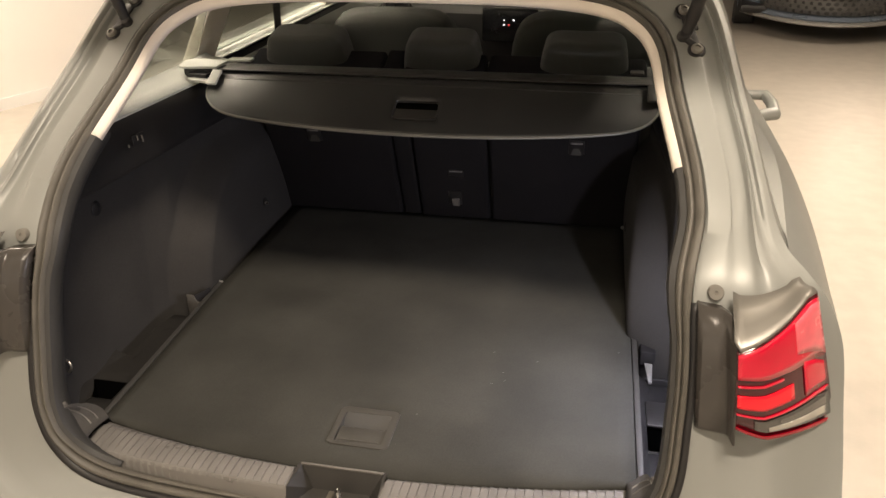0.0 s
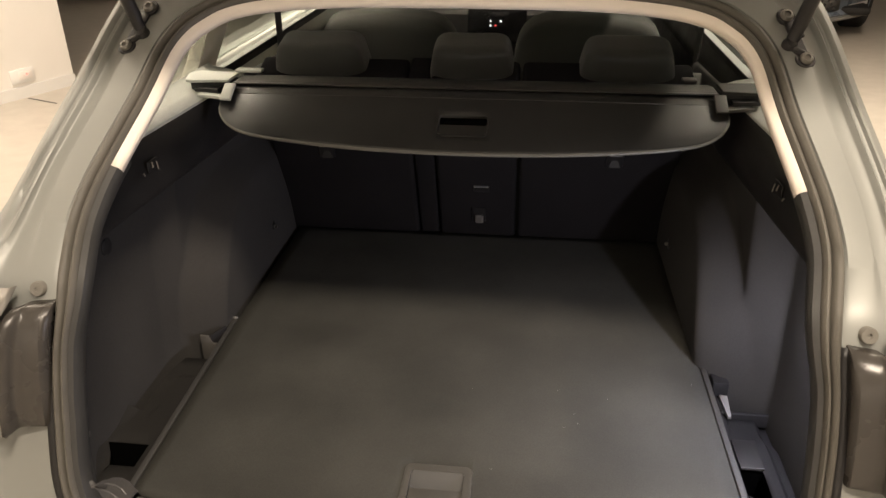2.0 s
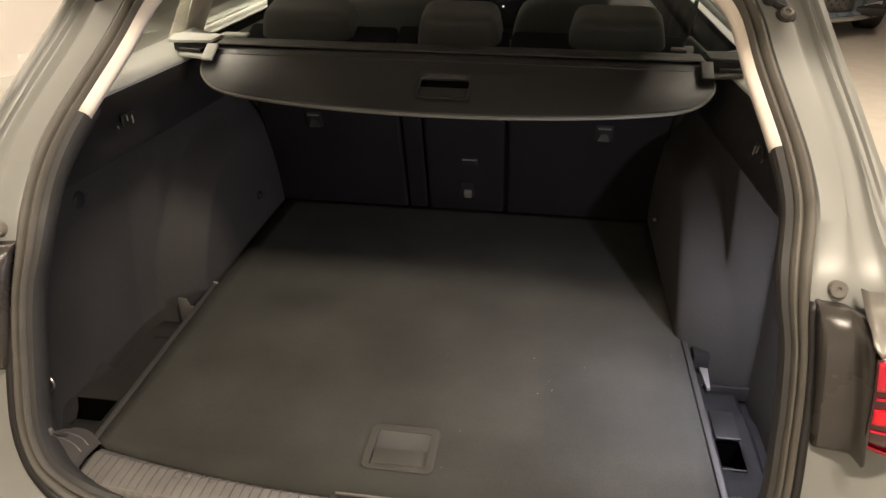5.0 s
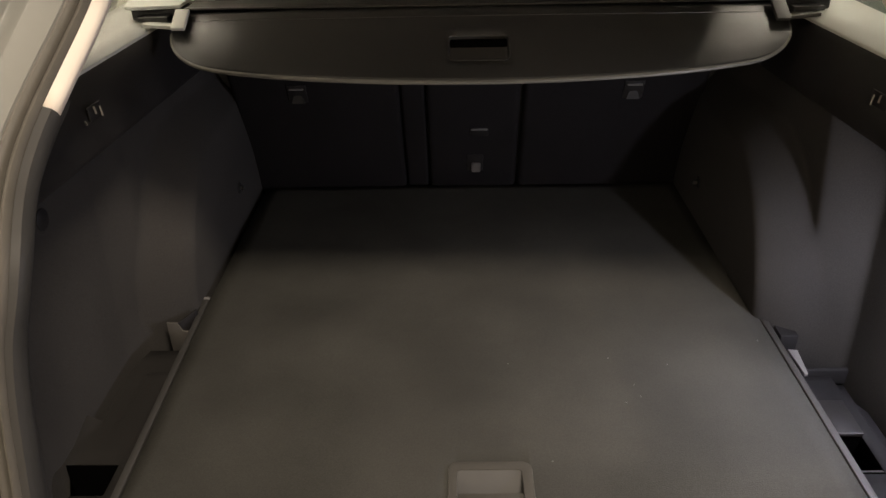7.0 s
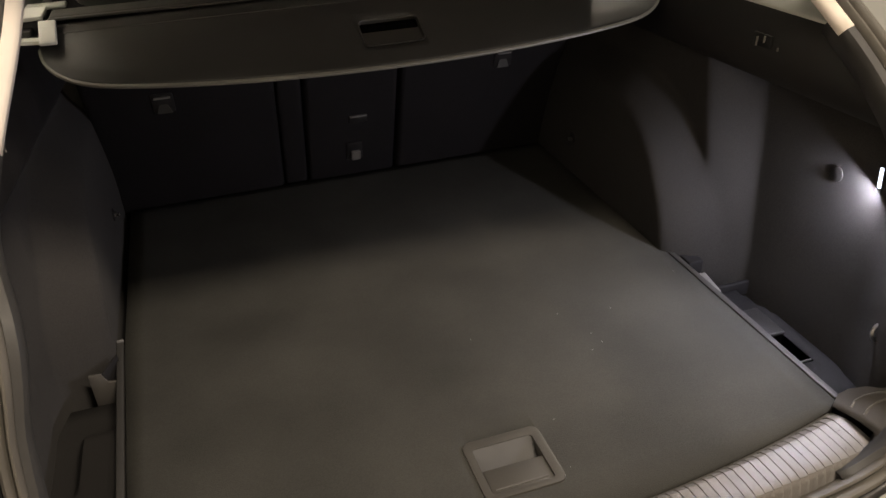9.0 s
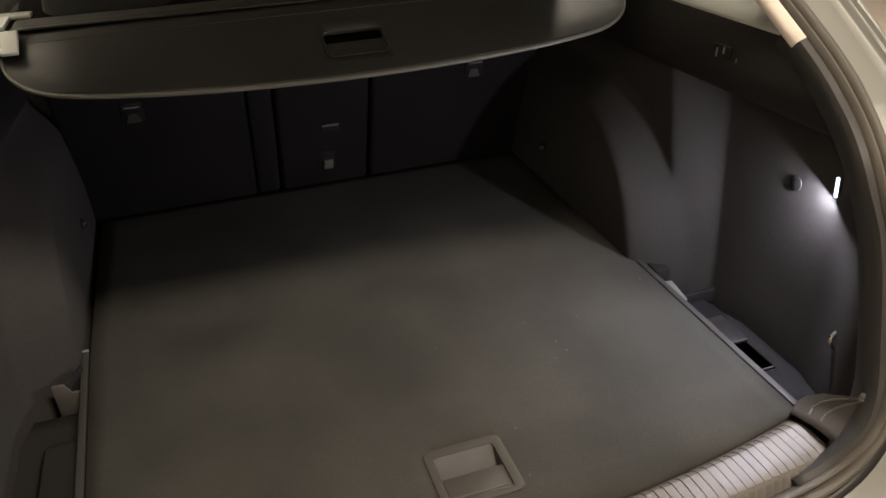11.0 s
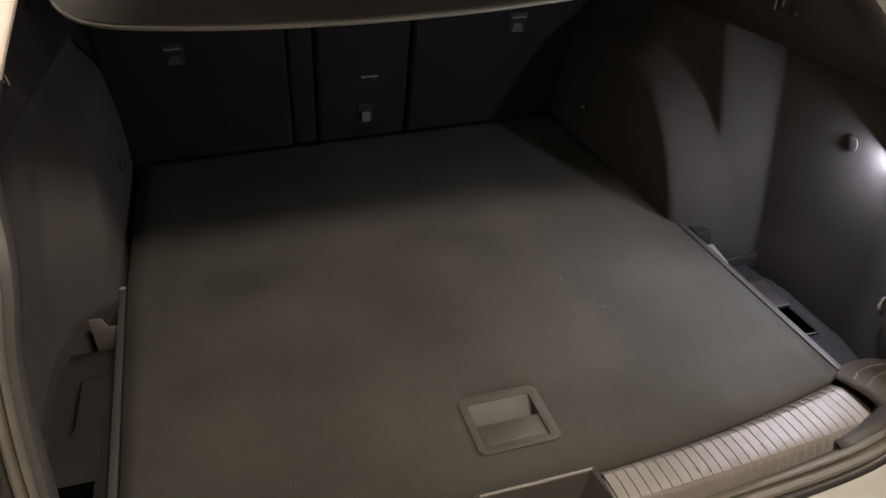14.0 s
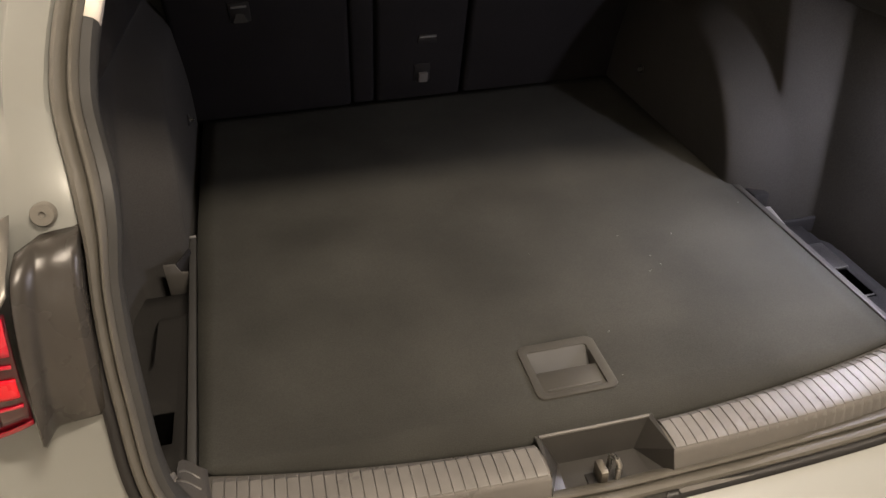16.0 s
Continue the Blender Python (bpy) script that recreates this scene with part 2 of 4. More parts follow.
def lathe(outline, axis_at, axis=(0, 0, 1), n=28):
    """Turn (radius, height) pairs round an axis."""
    z = Vector(axis).normalized()
    rot = Vector((0, 0, 1)).rotation_difference(z).to_matrix()
    rows = [[Vector(axis_at) + rot @ Vector((r * math.cos(2 * math.pi * k / n), r * math.sin(2 * math.pi * k / n), h)) for k in range(n)] for r, h in outline]
    return sheet(rows, close_u=True)


def slab(poly, vec, bevel=0.0):
    """A flat polygon pushed along vec."""
    bm = bmesh.new()
    f = bm.faces.new([bm.verts.new(p) for p in poly])
    r = bmesh.ops.extrude_face_region(bm, geom=[f])
    bmesh.ops.translate(bm, verts=[v for v in r["geom"] if isinstance(v, bmesh.types.BMVert)], vec=vec)
    if bevel:
        bmesh.ops.bevel(bm, geom=list(bm.edges), offset=bevel, segments=2, affect="EDGES", profile=0.5)
    return bm


def joined(*bms):
    out = bmesh.new()
    for b in bms:
        me = bpy.data.meshes.new("tmp")
        b.to_mesh(me)
        b.free()
        out.from_mesh(me)
        bpy.data.meshes.remove(me)
    return out


def ease(a, b, v):
    u = min(1, max(0, (v - a) / (b - a)))
    return u * u * (3 - 2 * u)


def spline(table, per=4):
    """Catmull-Rom through rows of numbers."""
    t = np.array(table, float)
    t = np.vstack([2 * t[0] - t[1], t, 2 * t[-1] - t[-2]])
    out = []
    for i in range(1, len(t) - 2):
        for k in range(per):
            u = k / per
            out.append(0.5 * (2 * t[i] + (t[i + 1] - t[i - 1]) * u + (2 * t[i - 1] - 5 * t[i] + 4 * t[i + 1] - t[i + 2]) * u ** 2 + (3 * t[i] - t[i - 1] - 3 * t[i + 1] + t[i + 2]) * u ** 3))
    out.append(t[-2])
    return np.array(out)


# ---- showroom ----
bm = bmesh.new()
bmesh.ops.create_grid(bm, x_segments=1, y_segments=1, size=60)
setting("floor", bm, CONCRETE, "polished beige concrete showroom floor with soft reflections", "floor")
setting("ceiling", rbox((0, 3, 3.9), (26, 24, 0.2), 0), CEILING, "plain pale showroom ceiling", "ceiling")
for nm, c, s in (("wall_north", (0, 14.5, 1.9), (26, 0.2, 3.8)), ("wall_south", (0, -6.6, 1.9), (26, 0.2, 3.8)),
                 ("wall_east", (11, 3, 1.9), (0.2, 23, 3.8)), ("wall_west", (-12, 3, 1.9), (0.2, 23, 3.8))):
    # unseen south wall is white so that it bounces the fill onto the car
    setting(nm, rbox(c, s, 0), WHITEWALL if nm == "wall_south" else FARWALL, "plain far showroom wall", "wall")
# white partition that ends beside the car
WEND, WDIR = Vector((-3.44, 4.79, 0)), Vector((0.37, 0.929, 0)).normalized()
WN = Vector((WDIR.y, -WDIR.x, 0))
w0 = WEND - WDIR * 9.0
setting("wall_partition", slab([WEND, w0, w0 - WN * 0.16, WEND - WN * 0.16], (0, 0, 3.2)), WHITEWALL, "smooth white painted partition wall with a free end", "wall")
b0 = [WEND + WN * 0.003, w0 + WN * 0.003, w0 + WN * 0.015, WEND + WN * 0.015]
setting("baseboard", slab(b0, (0, 0, 0.085)), WHITE, "low white baseboard along the partition wall", "baseboard")
# wall socket plate with a red pilot light
sock = thing("wall_socket", "flush white double wall socket with a small red pilot light", "socket", tuple(WEND - WDIR * 0.42 + WN * 0.004 + Vector((0, 0, 0.1))))
turn = Matrix.Rotation(math.atan2(WDIR.y, WDIR.x), 4, "Z")
sc = WEND - WDIR * 0.42 + Vector((0, 0, 0.16))
part("plate", rbox(sc + WN * 0.008, (0.19, 0.01, 0.1), 0.004, turn=turn), WHITE, sock)
part("insert", rbox(sc + WN * 0.013 + WDIR * 0.02, (0.11, 0.006, 0.06), 0.003, turn=turn), WHITEWALL, sock)
part("pilot_light", rbox(sc + WN * 0.018 + WDIR * 0.03 + Vector((0, 0, 0.01)), (0.012, 0.006, 0.01), 0.002, turn=turn), ICONRED, sock, "tiny glowing red pilot light")
# dark repair strip in the floor near the partition
setting("floor_joint", slab([(-3.56, 4.372, 0.001), (-3.27, 4.262, 0.001), (-3.275, 4.25, 0.001), (-3.565, 4.36, 0.001)], (0, 0, 0.002)), BLACK, "short dark joint in the concrete floor", "floor joint")
# white counter on metal feet, far behind the partition's end
ctr = thing("display_counter", "white display counter on short metal feet", "counter", (-6.2, 8.8, 0))
part("body", rbox((-6.0, 9.0, 0.62), (2.6, 0.8, 0.96), 0.01, turn=Matrix.Rotation(radians(18), 4, "Z")), WHITE, ctr)
for q in ((-5.62, 7.9), (-4.9, 9.0), (-7.1, 9.0), (-6.6, 8.3)):
    part("foot", lathe([(0.0, 0), (0.06, 0), (0.06, 0.012), (0.022, 0.03), (0.022, 0.16), (0, 0.16)], (q[0], q[1], 0), n=16), STEEL, ctr, "round steel foot")

# ---- the estate car ----
car = thing("car", "grey estate car with its tailgate open", "car", (0, 1.6, 0))
# half outline of the tailgate opening (x, y, z) and of the body's rear silhouette round it
RIM = spline([
    (0.000, 0.552, 1.342, 0.000, 0.600, 1.440), (0.205, 0.550, 1.340, 0.230, 0.598, 1.436), (0.326, 0.541, 1.332, 0.370, 0.590, 1.424),
    (0.395, 0.525, 1.319, 0.460, 0.572, 1.402), (0.435, 0.500, 1.300, 0.510, 0.548, 1.370), (0.460, 0.472, 1.280, 0.540, 0.518, 1.335),
    (0.478, 0.435, 1.250, 0.562, 0.470, 1.290), (0.492, 0.370, 1.197, 0.584, 0.390, 1.218), (0.513, 0.290, 1.135, 0.604, 0.305, 1.150),
    (0.528, 0.220, 1.083, 0.618, 0.235, 1.095), (0.532, 0.190, 1.060, 0.626, 0.200, 1.068), (0.529, 0.155, 1.037, 0.640, 0.165, 1.042),
    (0.523, 0.120, 1.008, 0.668, 0.135, 1.018), (0.522, 0.096, 0.970, 0.696, 0.120, 0.985), (0.527, 0.072, 0.915, 0.722, 0.110, 0.925),
    (0.529, 0.046, 0.835, 0.738, 0.095, 0.830), (0.523, 0.024, 0.765, 0.746, 0.060, 0.745), (0.509, 0.008, 0.710, 0.742, 0.010, 0.675),
    (0.484, -0.004, 0.662, 0.715, -0.050, 0.600), (0.437, -0.011, 0.622, 0.650, -0.110, 0.550), (0.360, -0.015, 0.603, 0.520, -0.150, 0.520),
    (0.200, -0.018, 0.592, 0.280, -0.170, 0.505), (0.000, -0.020, 0.586, 0.000, -0.175, 0.500)], 4)
for r in RIM:
    r[0] -= 0.012 * (1 - ease(1.02, 1.12, r[2])) * ease(0.25, 0.45, r[0]) * ease(0.68, 0.83, r[2])
RIM_SHIFT = 0.006
HALF = len(RIM)
loopA = [Vector((r[0] + RIM_SHIFT, r[1], r[2])) for r in RIM] + [Vector((-r[0] + RIM_SHIFT, r[1], r[2])) for r in RIM[-2:0:-1]]
loopF = [Vector(r[3:]) for r in RIM] + [Vector((-r[3], r[4], r[5])) for r in RIM[-2:0:-1]]
NLOOP = len(loopA)
loopN, loopI = [], []
for k, a in enumerate(loopA):
    f = 0.3 + 0.85 * ease(0.95, 1.1, a.z) + 0.7 * (1 - ease(0.60, 0.69, a.z))
    n = Vector((0, -1, f)).normalized()
    tan = (loopA[(k + 1) % NLOOP] - loopA[k - 1]).normalized()
    i = tan.cross(n).normalized()
    if i.dot(Vector((0, 0.25, 0.98)) - a) < 0:
        i = -i
    loopN.append(n), loopI.append(i)


def rim_strip(section, ks, close=False):
    """A moulding that runs along the opening: section of (inwards, outwards) offsets."""
    out = []
    for k in ks:
        p, i, n = loopA[k % NLOOP], loopI[k % NLOOP], loopN[k % NLOOP]
        low = (1 - ease(0.93, 1.02, p.z)) * ease(0.61, 0.70, p.z)
        out.append([p + i * (d * (1 - 0.32 * low) + 0.003 * low * (d > 0)) + n * h for d, h in section])
    return sheet(out, close_v=close)


def rim_y(z):
    zs = [r[2] for r in RIM][::-1]
    return float(np.interp(z, zs, [r[1] for r in RIM][::-1]))


UP = [(0, -0.012), (0, 0), (0.03, 0.004), (0.39, 0.004), (0.415, 0.003), (0.435, -0.003), (0.46, -0.0045), (0.66, -0.0045), (0.685, -0.003), (0.705, 0.003), (0.73, 0.0045), (0.755, 0.001), (0.785, -0.002), (0.83, -0.001), (0.86, 0.004), (0.89, 0.005), (0.94, 0.003), (1, 0)]
LOW_T, LOW_H = [0, 0.04, 0.18, 0.28, 0.40, 0.45, 0.5, 0.62, 0.74, 0.84, 0.93, 1], [0, 0.003, 0.006, 0.009, 0.011, 0.017, 0.021, 0.020, 0.012, 0.004, 0, 0]
LOW = [(0, -0.012)] + [(j / 16, float(np.interp(j / 16, LOW_T, LOW_H))) for j in range(17)]
rows = []
for (tu, hu), (tl, hl) in zip(UP, LOW):
    row = []
    for k in range(NLOOP):
        w = ease(0.93, 1.12, loopA[k].z)
        t, h = tl + (tu - tl) * w, hl + (hu - hl) * w
        row.append(loopA[k].lerp(loopF[k], t) + loopN[k] * h)
    rows.append(row)
part("rear_frame", sheet(rows, close_u=True), PAINT, car, "grey painted body flange and rear pillars round the opening")

for ks in ([k for k in range(HALF) if loopA[k].z < 0.75 and loopA[k].x > 0.3], [k for k in range(HALF, NLOOP) if loopA[k].z < 0.75 and loopA[k].x < -0.3]):
    part("bumper_seam", sweep([loopA[k].lerp(loopF[k], 0.56) + loopN[k] * 0.0205 for k in ks], 0.0016, 6), HOUSING, car, "narrow dark seam of the bumper")

# double lipped rubber seal all round the opening
SEAL = [(0.001, -0.012), (0.001, 0.004), (0.003, 0.008), (0.007, 0.0095), (0.011, 0.008), (0.0135, 0.004), (0.0148, 0.000), (0.0158, 0.003), (0.0182, 0.0055), (0.021, 0.0055), (0.0235, 0.003), (0.025, -0.003), (0.0255, -0.014)]
part("door_seal", rim_strip(SEAL, range(NLOOP), True), RUBBER, car, "double lipped black rubber tailgate seal")
for ks in ([k for k in range(HALF) if loopA[k].z < 0.985], [k for k in range(HALF, NLOOP) if loopA[k].z < 0.985]):
    part("panel_gap", rim_strip([(-0.010, 0.0065), (0.0025, 0.0035)], ks), BLACK, car, "narrow dark gap beside the seal", solid=0.001)
# inner trim: pale above, dark below
KC = [k for k in range(-HALF, HALF) if loopA[k % NLOOP].z > 1.116]
part("header_trim", rim_strip([(0.025, -0.008), (0.0262, -0.003), (0.0335, -0.007), (0.036, -0.012), (0.036, -0.02)], KC), CREAM, car, "pale moulded pillar and roof header trim", solid=0.0025)
KD = [k for k in range(NLOOP) if loopA[k].z <= 1.135]
for ks in ([k for k in KD if k < NLOOP / 2 and loopA[k].z > 0.605], [k for k in KD if k > NLOOP / 2 and loopA[k].z > 0.605]):
    part("opening_trim", rim_strip([(0.025, -0.008), (0.0262, -0.004), (0.033, -0.007), (0.0355, -0.013), (0.034, -0.028), (0.02, -0.05), (-0.03, -0.075)], ks), RAIL, car, "dark plastic inner edge of the opening", solid=0.0025)

# body sides, roof, bonnet
SECT_Z, SECT_X = [0.2, 0.3, 0.5, 0.7, 0.8, 0.88, 0.95, 1.0, 1.05, 1.2, 1.42], [0.78, 0.83, 0.865, 0.875, 0.868, 0.835, 0.785, 0.745, 0.71, 0.66, 0.56]


def side_x(z, y, fx, fy):
    full = float(np.interp(z, SECT_Z, SECT_X)) * (1 - 0.12 * ease(3.4, 4.3, y))
    u = min(1, max(0, (y - fy) / 1.15))
    return fx + (full - fx) * (1 - (1 - u) ** 2)


AXLES = (0.83, 3.45)
for s in (1, -1):
    low = [Vector(r[3:]) for r in RIM if r[5] <= 1.045]
    low = [p for p in low if p.x > 0.6] + [Vector((0.70, -0.05, 0.36)), Vector((0.74, 0.1, 0.25))]
    grid = []
    for p in low:
        ys = [p.y + (4.3 - p.y) * (j / 44) ** 1.3 for j in range(45)]
        grid.append([(s * side_x(p.z, y, p.x, p.y), y, p.z - 0.03 * ease(3, 4.3, y)) for y in ys])
    top = []
    for q in grid[0]:
        y, xo = q[1], abs(q[0])
        top.append((s * (xo - (0.004 + max(0.0, xo - 0.676)) * ease(0.165, 0.5, y)), y, 1.045 + 0.03 * ease(0.165, 0.4, y) - 0.03 * ease(3, 4.3, y)))
    inner = [(s * (abs(t0[0]) + (0.598 - abs(t0[0])) * ease(0.18, 0.36, t0[1])), t0[1], t0[2] + 0.012 * ease(0.18, 0.36, t0[1])) for t0 in top]
    grid = [inner, top, [((t0[0] + q[0]) / 2, q[1], (t0[2] + q[2]) / 2 + 0.006 * ease(0.165, 0.5, q[1])) for t0, q in zip(top, grid[0])]] + grid
    yy = [[q[1] for q in g] for g in grid]
    zz = [[q[2] for q in g] for g in grid]
    part("side_panel", sheet(grid, skip=lambda i, j: any((yy[i][j] - a) ** 2 + (zz[i][j] - 0.32) ** 2 < 0.36 ** 2 for a in AXLES)), PAINT, car, "grey painted lower side of the body")
    hi = [Vector(r[3:]) for r in RIM if 1.03 <= r[5] <= 1.41 and r[3] > 0.4]
    part("rear_pillar", sheet([[(s * (p.x + 0.012 * min(1, d * 12)), p.y + d, p.z) for d in (0, 0.01, 0.04, 0.1, 0.16)] for p in hi]), PAINT, car, "grey painted outer face of the rear pillar")
    # belt rail and roof rail
    part("roof_rail", sweep([(s * 0.53, 0.56, 1.385), (s * 0.58, 1.0, 1.41), (s * 0.6, 1.8, 1.425), (s * 0.58, 2.5, 1.40), (s * 0.66, 3.2, 1.06)], 0.035, 10), PAINT, car)
    for y0, y1 in ((0.86, 0.99), (1.86, 1.98)):
        part("side_pillar", slab([(s * 0.665, y0, 1.06), (s * 0.665, y1, 1.06), (s * 0.56, y1 + 0.16, 1.40), (s * 0.56, y0 + 0.16, 1.40)], (-s * 0.035, 0, 0), 0.006), CREAM, car, "pale inner side pillar trim")
    for y0, y1, tt in ((0.32, 0.87, 0.13), (0.985, 1.87, 0.16), (1.97, 2.75, 0.1)):
        xb = 0.607 if y0 < 0.5 else 0.64
        # right panes get the dark tint to shade the view through them
        glass = SHADEDGLASS if s > 0 and y0 < 1.9 else GLASS
        g = part("side_window", slab([(s * xb, y0 + (0.1 if y0 < 0.5 else 0), 1.075), (s * (xb + 0.01), y1, 1.075), (s * 0.55, y1 + tt, 1.39), (s * 0.535, y0 + (0.31 if y0 < 0.5 else tt * 1.2), 1.39)], (s * 0.004, 0, 0)), glass, car, "tinted side window glass", smooth=False)
        g.visible_shadow = False
    # inner door cards with window sills
    part("door_card", sheet([[(s * x, y, z) for y in (0.99, 1.2, 1.5, 1.86, 2.3, 2.9)] for x, z in ((0.665, 1.07), (0.64, 1.085), (0.615, 1.07), (0.61, 0.9), (0.6, 0.5), (0.55, 0.3))]), BLACK, car, "dark moulded door card", solid=0.004)
    part("window_ledge", slab([(s * 0.68, 1.0, 1.086), (s * 0.645, 1.0, 1.089), (s * 0.645, 2.8, 1.085), (s * 0.68, 2.8, 1.082)], (0, 0, 0.006)), LEDGE, car)
    # door top: left in lit grey, right in shaded black, light put into the colour
    part("door_top", sheet([[(s * x, y, z) for y in (1.0, 1.2, 1.5, 1.85, 2.3, 2.8)] for x, z in ((0.644, 1.09), (0.63, 1.086), (0.618, 1.07), (0.607, 1.02), (0.603, 0.985))]), LEDGE if s < 0 else ROLLER, car, "padded upper edge of the door card, painted lit left, shaded right", solid=0.004)
    # door handle standing off the rear door
    hx = side_x(0.9, 1.45, 0.73, 0.1) - 0.004
    part("door_handle", joined(sweep([(s * (hx - 0.01), 1.36, 0.885), (s * (hx + 0.045), 1.37, 0.893), (s * (hx + 0.052), 1.45, 0.9), (s * (hx + 0.047), 1.53, 0.903), (s * (hx - 0.01), 1.54, 0.9)], [0.016, 0.02, 0.017, 0.016, 0.014], 12)), PAINT, car, "light door handle standing off the door")
    # wheels
    for a in AXLES:
        wx = s * 0.755
        wheel = part("wheel", lathe([(0.20, -0.1), (0.305, -0.1), (0.32, -0.085), (0.325, -0.03), (0.325, 0.03), (0.32, 0.085), (0.305, 0.1), (0.2, 0.1)], (wx, a, 0.325), (1, 0, 0), 40), TYRE, car, "black tyre on an alloy rim")
        part("rim", joined(lathe([(0.205, -0.09), (0.21, 0.0), (0.205, 0.09), (0.195, 0.09), (0.19, 0.0), (0.06, 0.04 * s), (0.0, 0.05 * s)], (wx, a, 0.325), (1, 0, 0), 30)), STEEL, wheel)
part("roof", sheet([[(x, y, z - 0.035 * (x / 0.56) ** 2) for x in np.linspace(-0.56, 0.56, 13)] for y, z in ((0.60, 1.44), (0.9, 1.462), (1.4, 1.472), (2.0, 1.465), (2.5, 1.43))]), PAINT, car, "grey painted roof", solid=0.004)
part("headliner", sheet([[(x, y, z - 0.03 * (x / 0.56) ** 2) for x in np.linspace(-0.56, 0.56, 9)] for y, z in ((0.60, 1.385), (0.66, 1.405), (1.4, 1.42), (2.45, 1.39))]), CREAM, car, "pale roof lining", solid=0.004)
g = part("windscreen", sheet([[(x * w, y - 0.1 * (x / 1.0) ** 2 * 2, z) for x in np.linspace(-1, 1, 11)] for y, z, w in ((2.5, 1.425, 0.57), (2.85, 1.25, 0.63), (3.25, 1.03, 0.68))]), GLASS, car, "windscreen glass", solid=0.005)
g.visible_shadow = False
part("bonnet", sheet([[(x * w, y, z - 0.05 * x * x) for x in np.linspace(-1, 1, 13)] for y, z, w in ((3.2, 1.03, 0.84), (3.6, 0.97, 0.84), (4.1, 0.87, 0.8), (4.35, 0.75, 0.76), (4.42, 0.5, 0.74), (4.4, 0.25, 0.72))]), PAINT, car, "grey painted bonnet and nose", solid=0.004)
part("rear_bumper", sheet([[(x * w, y + 0.24 * max(0, abs(x) - 0.55) ** 2, z) for x in np.linspace(-1, 1, 41)] for y, z, w in ((-0.168, 0.518, 0.60), (-0.19, 0.5, 0.655), (-0.2, 0.45, 0.70), (-0.2, 0.36, 0.71), (-0.15, 0.25, 0.70))]), PAINT, car, "grey painted rear bumper", solid=0.004)
part("underbody", rbox((0, 2.1, 0.22), (1.45, 4.3, 0.06), 0.02), BLACK, car)
# raised tailgate overhead
part("tailgate", sheet([[(x * w, y, z - 0.04 * x * x) for x in np.linspace(-1, 1, 17)] for y, z, w in ((0.60, 1.47, 0.54), (0.38, 1.76, 0.56), (0.12, 2.03, 0.65), (-0.10, 2.19, 0.74), (-0.205, 2.25, 0.74))]), PAINT, car, "raised grey tailgate", solid=0.05)

# ---- rear lamps, buffers, struts ----
LAMP_SHIFT = 0.0065
STRUT_LEAN = (0.225, -0.144, 0.964)


def lamp_at(u, v=1.0):
    return 0.5695 - 0.0115 * v + (0.1035 + 0.0475 * (1 - v)) * u, 0.012 + 0.088 * u ** 1.7, float(np.interp(u, (0, 0.3, 0.6, 1), (0.846, 0.823, 0.82, 0.815))), float(np.interp(u, (0, 0.3, 0.6, 0.85, 1), (0.963, 0.975, 0.993, 1.014, 1.012)))


def lamp_patch(s, u0, u1, v0, v1, out, nu=14):
    rws = []
    for i in range(7):
        r = []
        for j in range(nu + 1):
            u = u0 + (u1 - u0) * j / nu
            v = (v0[0] + (v0[1] - v0[0]) * j / nu) * (1 - i / 6) + (v1[0] + (v1[1] - v1[0]) * j / nu) * i / 6
            x, y, zb, zt = lamp_at(u, v)
            r.append((s * (x + out * 0.5 * u) + LAMP_SHIFT, y - out - 0.006 * math.sin(math.pi * v), zb + (zt - zb) * v))
        rws.append(r)
    return sheet(rws)


